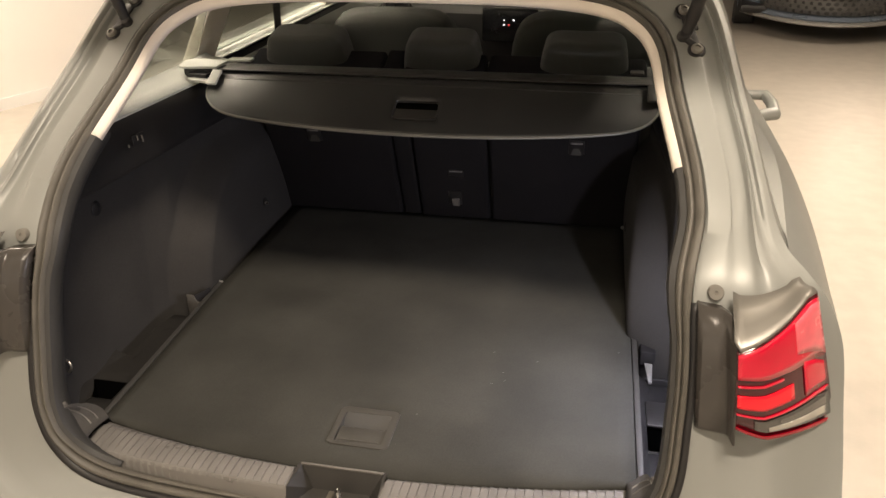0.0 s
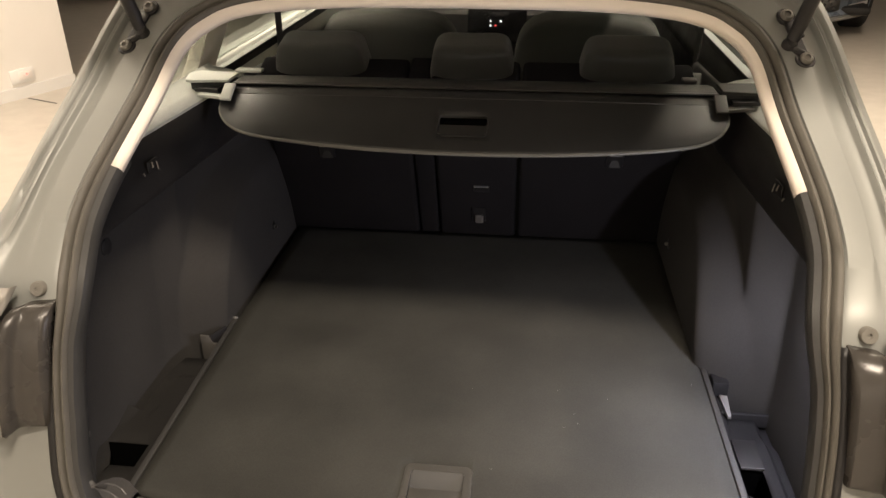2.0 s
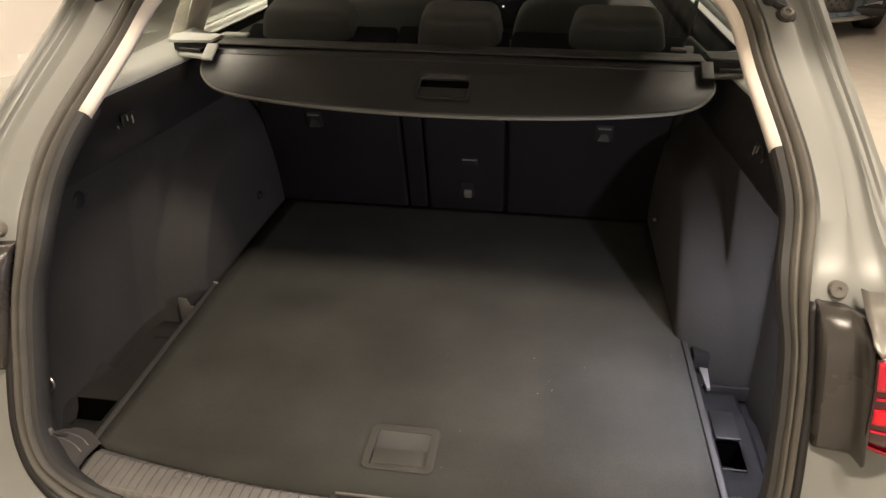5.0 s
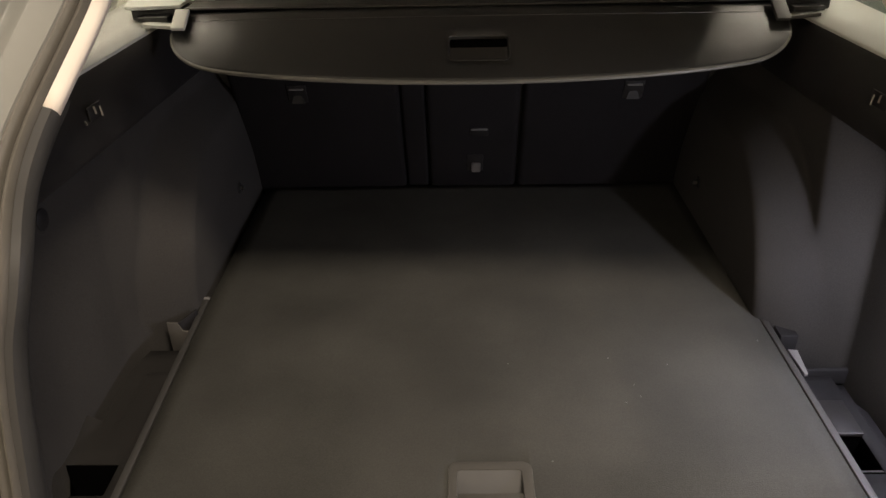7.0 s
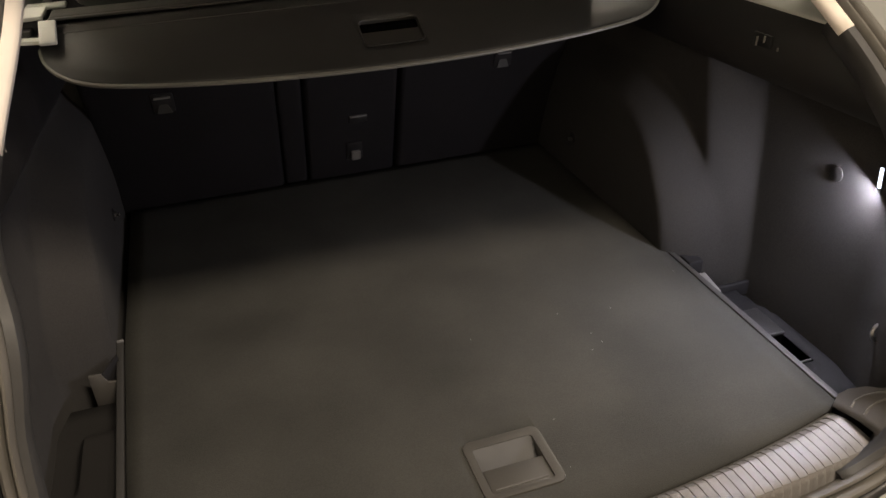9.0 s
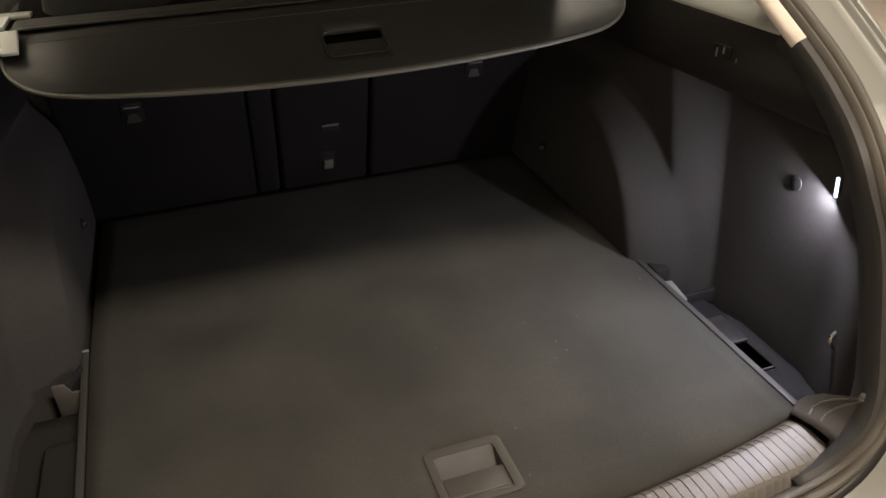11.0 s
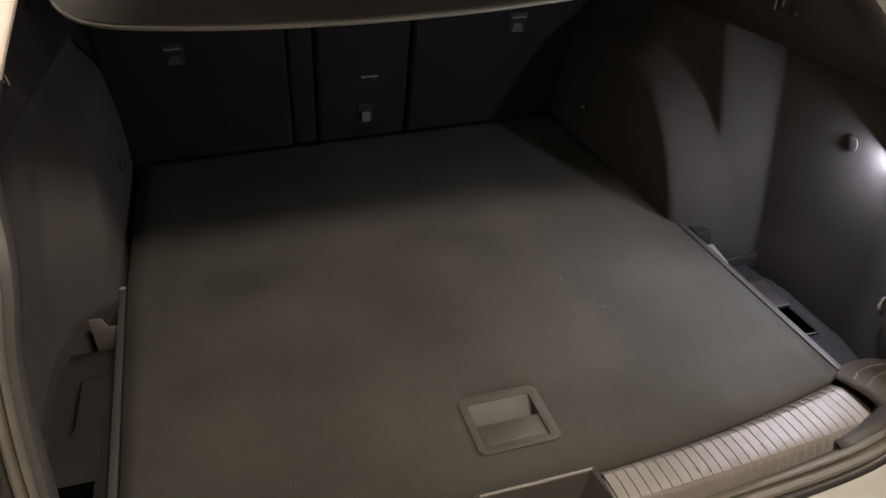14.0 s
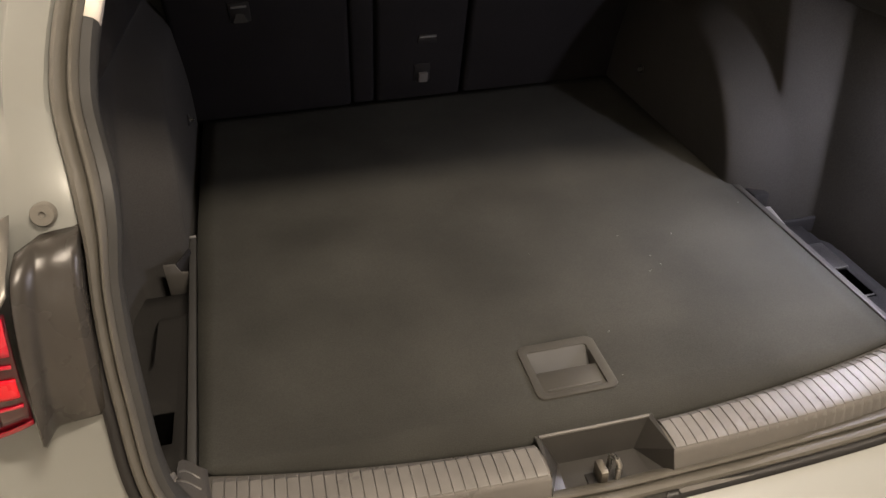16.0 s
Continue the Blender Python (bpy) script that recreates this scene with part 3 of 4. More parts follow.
for s in (1, -1):
    lamp = part("rear_lamp", lamp_patch(s, 0, 1, (0, 0), (1, 1), 0.0, 20), REDDARK, car, "red rear lamp with a dark band and a clear reversing strip", solid=0.004)
    part("upper_lens", lamp_patch(s, 0.01, 0.99, (0.70, 0.56), (0.985, 0.985), 0.003, 18), REDLENS, lamp, "bright red upper lens", solid=0.002)
    part("upper_line", lamp_patch(s, 0.02, 0.5, (0.60, 0.575), (0.625, 0.595), 0.003), REDLENS, lamp, solid=0.002)
    part("light_bar", lamp_patch(s, 0.02, 0.6, (0.33, 0.36), (0.5, 0.5), 0.003), REDBRIGHT, lamp, "red light guide bar", solid=0.002)
    part("side_reflector", lamp_patch(s, 0.72, 0.97, (0.33, 0.36), (0.62, 0.52), 0.003, 8), REDLENS, lamp, solid=0.002)
    part("red_line", lamp_patch(s, 0.02, 0.98, (0.23, 0.295), (0.25, 0.32), 0.003), REDLENS, lamp, solid=0.002)
    part("reversing_lens", lamp_patch(s, 0.2, 0.97, (0.1, 0.07), (0.21, 0.27), 0.003), SMOKELENS, lamp, "smoked reversing lens", solid=0.002)
    part("reversing_strip", lamp_patch(s, 0.34, 0.93, (0.105, 0.10), (0.15, 0.17), 0.0045), CLEARLENS, lamp, "clear strip in the reversing lens", solid=0.001)
    part("corner_lens", lamp_patch(s, 0.66, 0.985, (0.72, 0.58), (0.96, 0.965), 0.0045, 10), CANDY, lamp, "clear corner of the lens, pale pink with painted reflection", solid=0.001)
    part("lower_edge", lamp_patch(s, 0.0, 0.99, (0.01, 0.01), (0.05, 0.04), 0.003, 18), REDEDGE, lamp, solid=0.002)
    # dark housing between lamp and seal
    rows = []
    for z, dy in ((0.816, 0.02), (0.818, -0.007), (0.824, -0.0115), (0.86, -0.009), (0.89, -0.005), (0.92, 0.001), (0.94, 0.0065), (0.957, 0.0135), (0.969, 0.021), (0.977, 0.03), (0.982, 0.041), (0.984, 0.055)):
        w = (z - 0.83) / 0.17
        x0, xf, xl = 0.5235 - 0.012 * w, 0.5665 - 0.0225 * w, 0.569 - 0.0125 * w
        rows.append([(s * x + LAMP_SHIFT + 0.003, y + dy - 0.009, z) for x, y in ((x0 - 0.002, 0.08), (x0, 0.058), (x0 + 0.004, 0.053), (x0 * 0.4 + xf * 0.6, 0.05), (xf - 0.005, 0.0475), (xf - 0.002, 0.045), (xf, 0.040), (max(xl, xf + 0.003), 0.022))])
    hs = part("lamp_housing", sheet(rows), HOUSING, car, "dark plastic lamp housing beside the seal", solid=0.002)
    rows = []
    for j in range(15):
        u = -0.04 + 1.04 * j / 14
        x, y, zb, zt = lamp_at(max(u, 0))
        x += 0.12 * min(u, 0)
        y += 0.22 * max(0, -u)
        zt += 0.3 * max(0, -u)
        b = Vector((s * (x + 0.004 - 0.02 * u) + LAMP_SHIFT, y + 0.075 - 0.045 * max(u, 0), max(zt + 0.006, 1.006 + 0.012 * u)))
        a = Vector((s * x + LAMP_SHIFT, y - 0.002, zt + 0.001))
        rows.append([a.lerp(b, t) + Vector((0, 0, h)) for t, h in ((0, 0), (0.06, 0.002), (0.2, 0.003), (0.45, -0.001), (0.75, -0.002), (1, 0))])
    part("lamp_shelf", sheet(rows), SHELF, car, "grey painted shelf above the lamp", solid=0.002)
    # round rubber buffer
    n = Vector((0, -0.93, 0.36)).normalized()
    bp = Vector((s * 0.536 + 0.008, 0.108, 0.996))
    part("rubber_buffer", lathe([(0.0108, -0.008), (0.0108, 0.006), (0.0095, 0.0085), (0.003, 0.0085), (0.002, 0.0065), (0, 0.0065)], bp, n, 24), BUFFER, car, "round grey rubber buffer")
    # gas strut on a slim bracket with two bolts
    pn = Vector((s * 0.12, -0.65, 0.75)).normalized()
    b0 = Vector((s * 0.5165, 0.4286, 1.2578)) - pn * 0.008
    b1 = Vector((s * 0.4945, 0.4829, 1.3084)) - pn * 0.008
    along = (b1 - b0).normalized()
    across = pn.cross(along)
    k0 = Vector((s * 0.496, 0.4525, 1.270))
    lean = Vector((s * STRUT_LEAN[0], STRUT_LEAN[1], STRUT_LEAN[2]))
    k1 = k0 + Vector((s * 0.005, 0.002, 0.012))
    strut = part("gas_strut", sweep([k0, k1, k1 + lean * 0.012, k1 + lean * 0.02, k1 + lean * 0.5, k1 + lean * 0.51, k1 + lean * 0.66], [0.0085, 0.0095, 0.0095, 0.0108, 0.0108, 0.005, 0.005], 16), BLACK, car, "black gas strut")
    m3 = Matrix((across, along, pn)).transposed().to_4x4()
    disc = [(0, 0.0), (0.0135, 0.0), (0.0145, 0.002), (0.0145, 0.0045), (0.0132, 0.0058), (0, 0.0058)]
    part("bracket", joined(rbox((b0 + b1) / 2 + pn * 0.0035, (0.015, 0.072, 0.0045), 0.0015, 2, m3), lathe(disc, b0, pn, 20), lathe(disc, b1, pn, 20), rbox(b0.lerp(b1, 0.68) + across * -0.004 * s + pn * 0.004, (0.02, 0.03, 0.005), 0.002, 2, m3), sweep([b0 + along * 0.008 + pn * 0.005, (b0 + k0) / 2 + pn * 0.004, k0], [0.006, 0.0055, 0.006], 10)), BLACK, strut, "dark steel strut bracket")
    part("ball_joint", lathe([(0, -0.011), (0.008, -0.009), (0.0115, -0.002), (0.0115, 0.004), (0.008, 0.0095), (0, 0.011)], k0, pn, 18), BLACK, strut)
    for bc in (b0, b1):
        part("bolt", lathe([(0.0098, 0.005), (0.0098, 0.0085), (0.0075, 0.0115), (0.0045, 0.012), (0.004, 0.009), (0, 0.009)], bc, pn, 18), BOLTSTEEL, strut, "round bolt head")

# ---- boot side trims ----
FRONT = {1: 0.474, -1: 0.506}


def band_x(y):
    return 0.533 - 0.035 * (y - 0.3) / 0.6


ARCH_Y = {1: 0.80, -1: 0.835}


def wall_x(s, y, z):
    """Distance of the side lining from the middle: a deep rear bay, a ramp, a ledge, and the round wheel arch before it."""
    face = FRONT[s] - 0.01 * math.exp(-((z - 0.74) / 0.14) ** 2)
    deep = 0.592 - 0.004 * (1 - ease(0.57, 0.70, z))
    y0 = 0.464 + 0.11 * (z - 0.65) + (0.0 if s > 0 else 0.02)
    plain = FRONT[s] + 0.062 - 0.03 * ease(0.66, 1.0, y)
    run = max(0.06, 0.545 + 0.22 * (z - 0.787) - y0) + (0.0 if s > 0 else 0.02)
    b = deep + (plain - deep) * (0.8 * min(1, max(0, (y - y0) / run)) + 0.2 * ease(y0, y0 + run, y))
    r = math.hypot(y - ARCH_Y[s], (z - 0.62) * (0.98 if z > 0.62 else 0.3))
    if y > ARCH_Y[s]:
        r = abs(z - 0.62) * 0.98
    k = 1 - min(1, max(0, (r - 0.242) / 0.062))
    b += (min(b, face) - b) * (0.45 * k + 0.55 * ease(0, 1, k))
    b += (max(b, band_x(y) + 0.004) - b) * ease(0.93, 1.0, z)
    if s > 0:
        b += 0.003 * (1 - ease(0.005, 0.016, math.hypot(y - 0.2455, 0.6 * (z - 0.897))))
    return b - 0.045 * (1 - ease(0.1, 0.23, y))


for s in (1, -1):
    rows = []
    for z in [0.52 + 0.485 * i / 64 for i in range(65)]:
        y0 = rim_y(z) + 0.075
        rows.append([(s * wall_x(s, y, z), y, z) for y in (y0 + (1.14 - y0) * j / 150 for j in range(151))])
    trim = part("side_trim", sheet(rows), WALLFELT, car, "black felt covered boot side lining", solid=0.003)
    rows = []
    for dx, z in ((0.035, 0.99), (0.0, 0.992), (-0.003, 1.0), (0.0, 1.03), (0.01, 1.06), (0.022, 1.084), (0.03, 1.089)):
        y0 = rim_y(z) + 0.05
        rows.append([(s * (band_x(y) + dx), y, z) for y in (y0 + (1.14 - y0) * j / 30 for j in range(31))])
    part("upper_band", sheet(rows), BLACK, trim, "black plastic upper band of the side lining", solid=0.003)
    rows = []
    for j in range(13):
        y = 0.32 + 0.6 * j / 12
        x0 = band_x(y) + 0.024
        rows.append([(s * x0, y, 1.086), (s * (x0 + 0.003), y, 1.0905), (s * (x0 + 0.03), y, 1.1), (s * 0.594, y, 1.108), (s * 0.602, y, 1.114), (s * 0.606, y, 1.106)])
    part("ledge", sheet(rows), LEDGE, trim, "light grey ledge under the side window", solid=0.003)
    # inner face of the rear pillar between ledge and header trim
    part("pillar_inner", sheet([[(s * x, y + d, z) for d in (0, 0.05, 0.1)] for x, y, z in ((0.597, 0.36, 1.12), (0.575, 0.40, 1.19), (0.54, 0.46, 1.27), (0.5, 0.53, 1.33))]), CREAM, car, "pale inner rear pillar trim", solid=0.003)
    # folding bag hook
    hk = part("bag_hook", rbox((s * (band_x(0.454) - 0.0005), 0.454, 1.046), (0.003, 0.036, 0.02), 0.0012, 2, Matrix.Rotation(s * 0.058, 4, "Z")), BLACK, trim, "black bag hook plate")
    for hy, hz, ln in ((0.462, 1.044, 0.013), (0.447, 1.05, 0.009), (0.418, 1.042, 0.004)):
        hx = band_x(hy) - 0.004
        part("hook", sweep([(s * hx, hy, hz + ln / 2), (s * (hx - 0.002), hy - 0.002, hz), (s * (hx - 0.003), hy - 0.003, hz - ln / 2)], 0.0015, 8), BOLTSTEEL, hk, "small metal hook")
    # fixing eye on the wheel arch
    part("fixing_eye", joined(lathe([(0, 0), (0.012, 0), (0.012, 0.004), (0.006, 0.006), (0, 0.006)], (s * (wall_x(s, 0.918, 0.715)), 0.918, 0.715), (-s, 0, 0), 18)), BLACK, trim)
    part("eye_pin", lathe([(0, 0), (0.004, 0), (0.004, 0.008), (0, 0.01)], (s * (wall_x(s, 0.918, 0.715) - 0.004), 0.914, 0.716), (-s, 0, 0), 10), STEEL, trim, "small steel pin")
    # tie-down ring near the sill
    part("tie_down_ring", sweep([(s * (0.568 - 0.013 * math.sin(a)), 0.157 + 0.004 * math.cos(a), 0.697 + 0.012 * math.cos(a)) for a in (math.pi * i / 8 for i in range(9))], 0.0026, 8), STEEL, trim, "bright tie-down ring")
    # round release knob in a dish
    ky, kz, kr = (0.321, 0.872, 1.0) if s > 0 else (0.37, 0.925, 1.25)
    kx = wall_x(s, ky, kz)
    kb = part("knob", lathe([(r * kr, h) for r, h in ((0.018, 0.0), (0.018, 0.0012), (0.0165, 0.0016), (0.0145, 0.0008), (0.0125, 0.001), (0.012, 0.003), (0.0105, 0.0038), (0, 0.004))], (s * kx, ky, kz), (-s, 0, 0), 24), BLACK, trim, "round black knob in a dish")
    # low storage tray beside the load floor
    if s > 0:
        gx = [0.488, 0.492, 0.501, 0.505, 0.512, 0.526, 0.540, 0.552, 0.560, 0.567, 0.573, 0.582, 0.592]
        gy = [0.13, 0.17, 0.20, 0.224, 0.24, 0.27, 0.296, 0.304, 0.33, 0.358, 0.366, 0.40, 0.43, 0.445]
        lip = lambda x: 0.012 * (x < 0.49) + 0.006 * (0.49 < x < 0.5)
        top = lambda x, y: 0.600 + lip(x) - 0.012 * ease(0.366, 0.372, y) * ease(0.502, 0.51, x) - 0.02 * ease(0.56, 0.575, x)
        rows = [[(x - 0.016 * (1 - ease(0.1, 0.2, y)) * (x > 0.54), y, top(x, y)) for y in gy] for x in gx]
        tray = part("storage_tray", sheet(rows, skip=lambda i, j: 0.5 < gx[i] < 0.539 and 0.223 < gy[j] < 0.29), TRAY, trim, "shallow dark plastic side tray with a square pocket", solid=0.003)
        part("pocket", sheet([[(x, y, z) for x, y in ((0.501, 0.224), (0.540, 0.224), (0.540, 0.296), (0.501, 0.296))] for z in (0.6, 0.548)], close_u=True), TRAYHOLE, tray, "black square pocket in the side tray")
        part("pocket_plate", rbox((0.5225, 0.333, 0.6025), (0.041, 0.070, 0.008), 0.002), BLACK, tray, "smooth raised plate behind the pocket")
        # lighter bar paints boot lamp light along the plate edge
        part("lit_plate_edge", sweep([(0.503, 0.2965, 0.6055), (0.541, 0.2965, 0.6055)], 0.0022, 8), RAIL, tray, "lighter bar for the lit edge of the plate")
        part("pocket_rib", sweep([(0.503, 0.229, 0.6005), (0.538, 0.229, 0.6005)], 0.0016, 8), RAIL, tray)
        part("tray_wall", rbox((0.545, 0.447, 0.588), (0.088, 0.008, 0.03), 0.003, 3), TRAY, tray)
        part("clip", joined(rbox((0.510, 0.516, 0.613), (0.030, 0.034, 0.032), 0.003), rbox((0.512, 0.534, 0.6315), (0.034, 0.006, 0.004), 0.0015)), TRAY, tray, "black plastic floor clip")
        part("clip_tip", rbox((0.5255, 0.517, 0.6305), (0.005, 0.008, 0.004), 0.001), PALECLIP, tray, "pale tip of the clip")
        part("blade", slab([(0.5035, 0.484, 0.614), (0.519, 0.483, 0.613), (0.5165, 0.429, 0.607), (0.510, 0.428, 0.607)], (0, 0, -0.006), 0.001), PALECLIP, tray, "pale plastic blade beside the rail")
    else:
        gx = [0.484, 0.4995, 0.504, 0.508, 0.52, 0.532, 0.540, 0.545, 0.550, 0.556, 0.562, 0.568, 0.576, 0.585, 0.592]
        gy = [0.13, 0.16, 0.182, 0.21, 0.238, 0.27, 0.30, 0.325, 0.335, 0.345, 0.36, 0.38, 0.40, 0.415, 0.425, 0.435, 0.442, 0.449, 0.456, 0.462, 0.48, 0.50, 0.53]
        cup = lambda x, y: ease(0.541, 0.553, x) * ease(0.327, 0.345, y) * (1 - ease(0.60, 0.62, y))
        top = lambda x, y: 0.6085 + 0.0025 * (x < 0.502) - 0.026 * ease(0.435, 0.462, y) * (0.503 < x) - 0.03 * cup(x, y) * (1 - ease(0.435, 0.462, y)) + 0.012 * ease(0.566, 0.592, x) * (1 - cup(x, y))
        out = lambda x, y: x + (x > 0.56) * (-0.010 + 0.032 * ease(0.187, 0.24, y)) * (1 - ease(0.26, 0.33, y))
        rows = [[(-out(x, y), y, top(x, y)) for y in gy] for x in gx]
        tray = part("storage_tray", sheet(rows, skip=lambda i, j: 0.507 < gx[i] < 0.561 and 0.181 < gy[j] < 0.237), SHELFFELT, trim, "flat dark side shelf with a cup and a square pocket", solid=0.003)
        part("pocket", sheet([[(-x, y, z) for x, y in ((0.508, 0.182), (0.552, 0.182), (0.584, 0.238), (0.508, 0.238))] for z in (0.607, 0.546)], close_u=True), TRAYHOLE, tray, "black square pocket in the side tray")
        part("bulkhead", slab([(-0.534, 0.531, 0.642), (-0.516, 0.531, 0.6405), (-0.509, 0.531, 0.624), (-0.494, 0.531, 0.622), (-0.494, 0.531, 0.575), (-0.534, 0.531, 0.575)], (0, 0.005, 0), 0.0008), PLASTIC, tray, "upright plastic plate beside the floor board")
        part("hinge_block", slab([(-0.516, 0.534, 0.6405), (-0.498, 0.575, 0.6405), (-0.498, 0.575, 0.60), (-0.509, 0.534, 0.60)], (0.004, 0, 0), 0.001), TRAY, tray)
    part("tray_wall", rbox((s * 0.545, 0.125, 0.59), (0.10, 0.012, 0.036), 0.004), TRAY, tray)
part("boot_lamp", rbox((0.5916, 0.2465, 0.897), (0.003, 0.012, 0.045), 0.0014), WALLFELT, car, "boot lamp housing")
part("boot_lamp_lens", rbox((0.5892, 0.2455, 0.899), (0.002, 0.005, 0.03), 0.0009, turn=Matrix.Rotation(-0.12, 4, "X")), LED, car, "glowing cold white boot lamp lens")
part("boot_well", rbox((0, 0.6, 0.535), (1.2, 1.1, 0.02), 0), BLACK, car, "dark floor of the boot well")
# ---- load sill ----
def sill_in(x):
    return 0.057 + 0.24 * x * x


def sill_out(x):
    return 0.001 + 0.13 * x * x


SILL_END = 0.462
sill = None
for s in (1, -1):
    xs = [0.076 + (SILL_END - 0.076) * j / 24 for j in range(25)]
    rows = []
    for x in xs:
        yi, yo = sill_in(x), sill_out(x)
        xo = x - 0.012 * ease(0.1, 0.076, x)
        rows.append([(s * x, yi + 0.006, 0.60), (s * x, yi + 0.004, 0.618), (s * x, yi, 0.621), (s * x, yi * 0.72 + yo * 0.28, 0.631), (s * x, yi * 0.5 + yo * 0.5, 0.634), (s * x, yo + 0.006, 0.634), (s * x, yo + 0.001, 0.632), (s * x, yo - 0.002, 0.627), (s * x, yo - 0.008, 0.60), (s * x, yo - 0.016, 0.594), (s * x, yo - 0.03, 0.592)])
    bm = sheet(rows)
    if sill is None:
        sill = part("load_sill", bm, SILLPLASTIC, car, "ribbed grey plastic load sill with a striker pocket")
    else:
        part("sill_half", bm, SILLPLASTIC, sill)
    # smooth corner piece that rises from the sill into the side trim, with two raised beads
    ks = sorted([k for k in range(NLOOP) if s * (loopA[k].x - RIM_SHIFT) > 0.3 and 0.634 < loopA[k].z < 0.735], key=lambda k: loopA[k].z)
    corner = []
    for m, k in enumerate(ks):
        t = m / (len(ks) - 1)
        q = loopA[k] + loopI[k] * 0.0235 - loopN[k] * 0.006
        e = loopA[k] + loopI[k] * 0.031 - loopN[k] * 0.024
        q = q - loopN[k] * 0.012 * ease(0.55, 1.0, t)
        g = Vector((s * (0.460 + 0.062 * t), 0.108 + 0.022 * t + 0.05 * t * t, 0.633 + 0.02 * t + 0.11 * t ** 3))
        corner.append((q, g.lerp(e, ease(0.25, 0.95, t)), (loopN[k] + Vector((0, 0, 1))).normalized(), 1 - ease(0.5, 1.0, t)))
    over = lambda c, v, lift=0.0: c[0].lerp(c[1], v) + c[2] * (lift + 0.008 * c[3] * math.sin(math.pi * v))
    part("sill_corner", sheet([[over(c, v / 10) for v in range(11)] + [c[1] + Vector((0, 0.004, -0.03)) * c[3]] for c in corner]), PLASTIC, sill, "smooth curved plastic corner of the sill", solid=0.002)
    for v in (0.58, 0.78):
        part("bead", sweep([over(c, v, 0.0012) for c in corner[1:2 + 2 * len(corner) // 3]], 0.0018, 8), SILLPLASTIC, sill, "raised bead on the sill corner")
# striker pocket
bm = bmesh.new()
tl, tr = (-0.070, 0.058, 0.632), (0.070, 0.058, 0.632)
bl, br = (-0.050, 0.046, 0.594), (0.050, 0.046, 0.594)
fl, fr = (-0.058, -0.028, 0.590), (0.058, -0.028, 0.590)
ol, orr = (-0.0765, 0.003, 0.634), (0.0765, 0.003, 0.634)
el, er = (-0.0765, -0.008, 0.600), (0.0765, -0.008, 0.600)
ul, ur = (-0.0765, 0.062, 0.633), (0.0765, 0.062, 0.633)
V = {k: bm.verts.new(v) for k, v in dict(tl=tl, tr=tr, bl=bl, br=br, fl=fl, fr=fr, ol=ol, orr=orr, el=el, er=er, ul=ul, ur=ur).items()}
for f in (("tl", "tr", "br", "bl"), ("bl", "br", "fr", "fl"), ("tl", "bl", "fl", "el", "ol"), ("tr", "orr", "er", "fr", "br"), ("ul", "tl", "ol"), ("ur", "orr", "tr"), ("ul", "ur", "tr", "tl")):
    bm.faces.new([V[k] for k in f])
part("striker_pocket", bm, POCKET, sill, "recessed dark pocket for the tailgate lock", smooth=False, solid=0.0015)
# bead in lighter plastic draws the highlight along the pocket's upper edge
part("lip_highlight", sweep([(-0.071, 0.059, 0.6335), (-0.035, 0.0585, 0.634), (0.0, 0.058, 0.634), (0.035, 0.0585, 0.634), (0.071, 0.059, 0.6335)], 0.0022, 8), SILLPLASTIC, sill)
st = part("striker", sweep([(0.010, 0.006, 0.585), (0.010, 0.006, 0.622), (0.008, 0.009, 0.628), (0.006, 0.016, 0.628), (0.005, 0.02, 0.622), (0.004, 0.022, 0.585)], 0.0034, 12), STEEL, sill, "steel lock striker loop")
part("striker_base", rbox((-0.008, 0.014, 0.603), (0.010, 0.022, 0.026), 0.002), DARKSTEEL, sill, "dark steel striker plate")
part("striker_hole", rbox((0.0, 0.012, 0.593), (0.05, 0.024, 0.004), 0.0018), BLACK, sill)

# ---- load floor ----
board = thing("load_floor", "charcoal felt covered boot floor board with a grab recess", "boot floor", (0, 0.6, 0.61))
HX0, HX1, HY0, HY1 = -0.048, 0.058, 0.119, 0.2165
xs = sorted([-0.486 + 0.962 * i / 30 for i in range(31)] + [HX0, HX1])
ysf = [0.1185, HY0 + 0.0005, HY1] + [HY1 + (1.112 - HY1) * (i / 24) for i in range(1, 25)]
edge = lambda x, y: x + 0.016 * ease(0.45, 0.486, -x) * (1 - min(1, max(0, (y - 0.112) / 0.51)))
rows = [[(edge(x, 0.1), sill_in(x) + 0.003, 0.619) for x in xs]] + [[(edge(x, y), y, 0.621) for x in xs] for y in ysf]
mid = [0.5 * (xs[j] + xs[j + 1]) for j in range(len(xs) - 1)]
part("board", sheet(rows, skip=lambda i, j: i == 2 and HX0 < mid[j] < HX1), CARPET, board, "charcoal needle felt board", solid=0.018)


def ring(x0, x1, y0, y1, r, z, n=6):
    pts = []
    for cx, cy, a0 in ((x1 - r, y1 - r, 0), (x0 + r, y1 - r, 90), (x0 + r, y0 + r, 180), (x1 - r, y0 + r, 270)):
        pts += [(cx + r * math.cos(radians(a0 + 90 * k / n)), cy + r * math.sin(radians(a0 + 90 * k / n)), z) for k in range(n + 1)]
    return pts


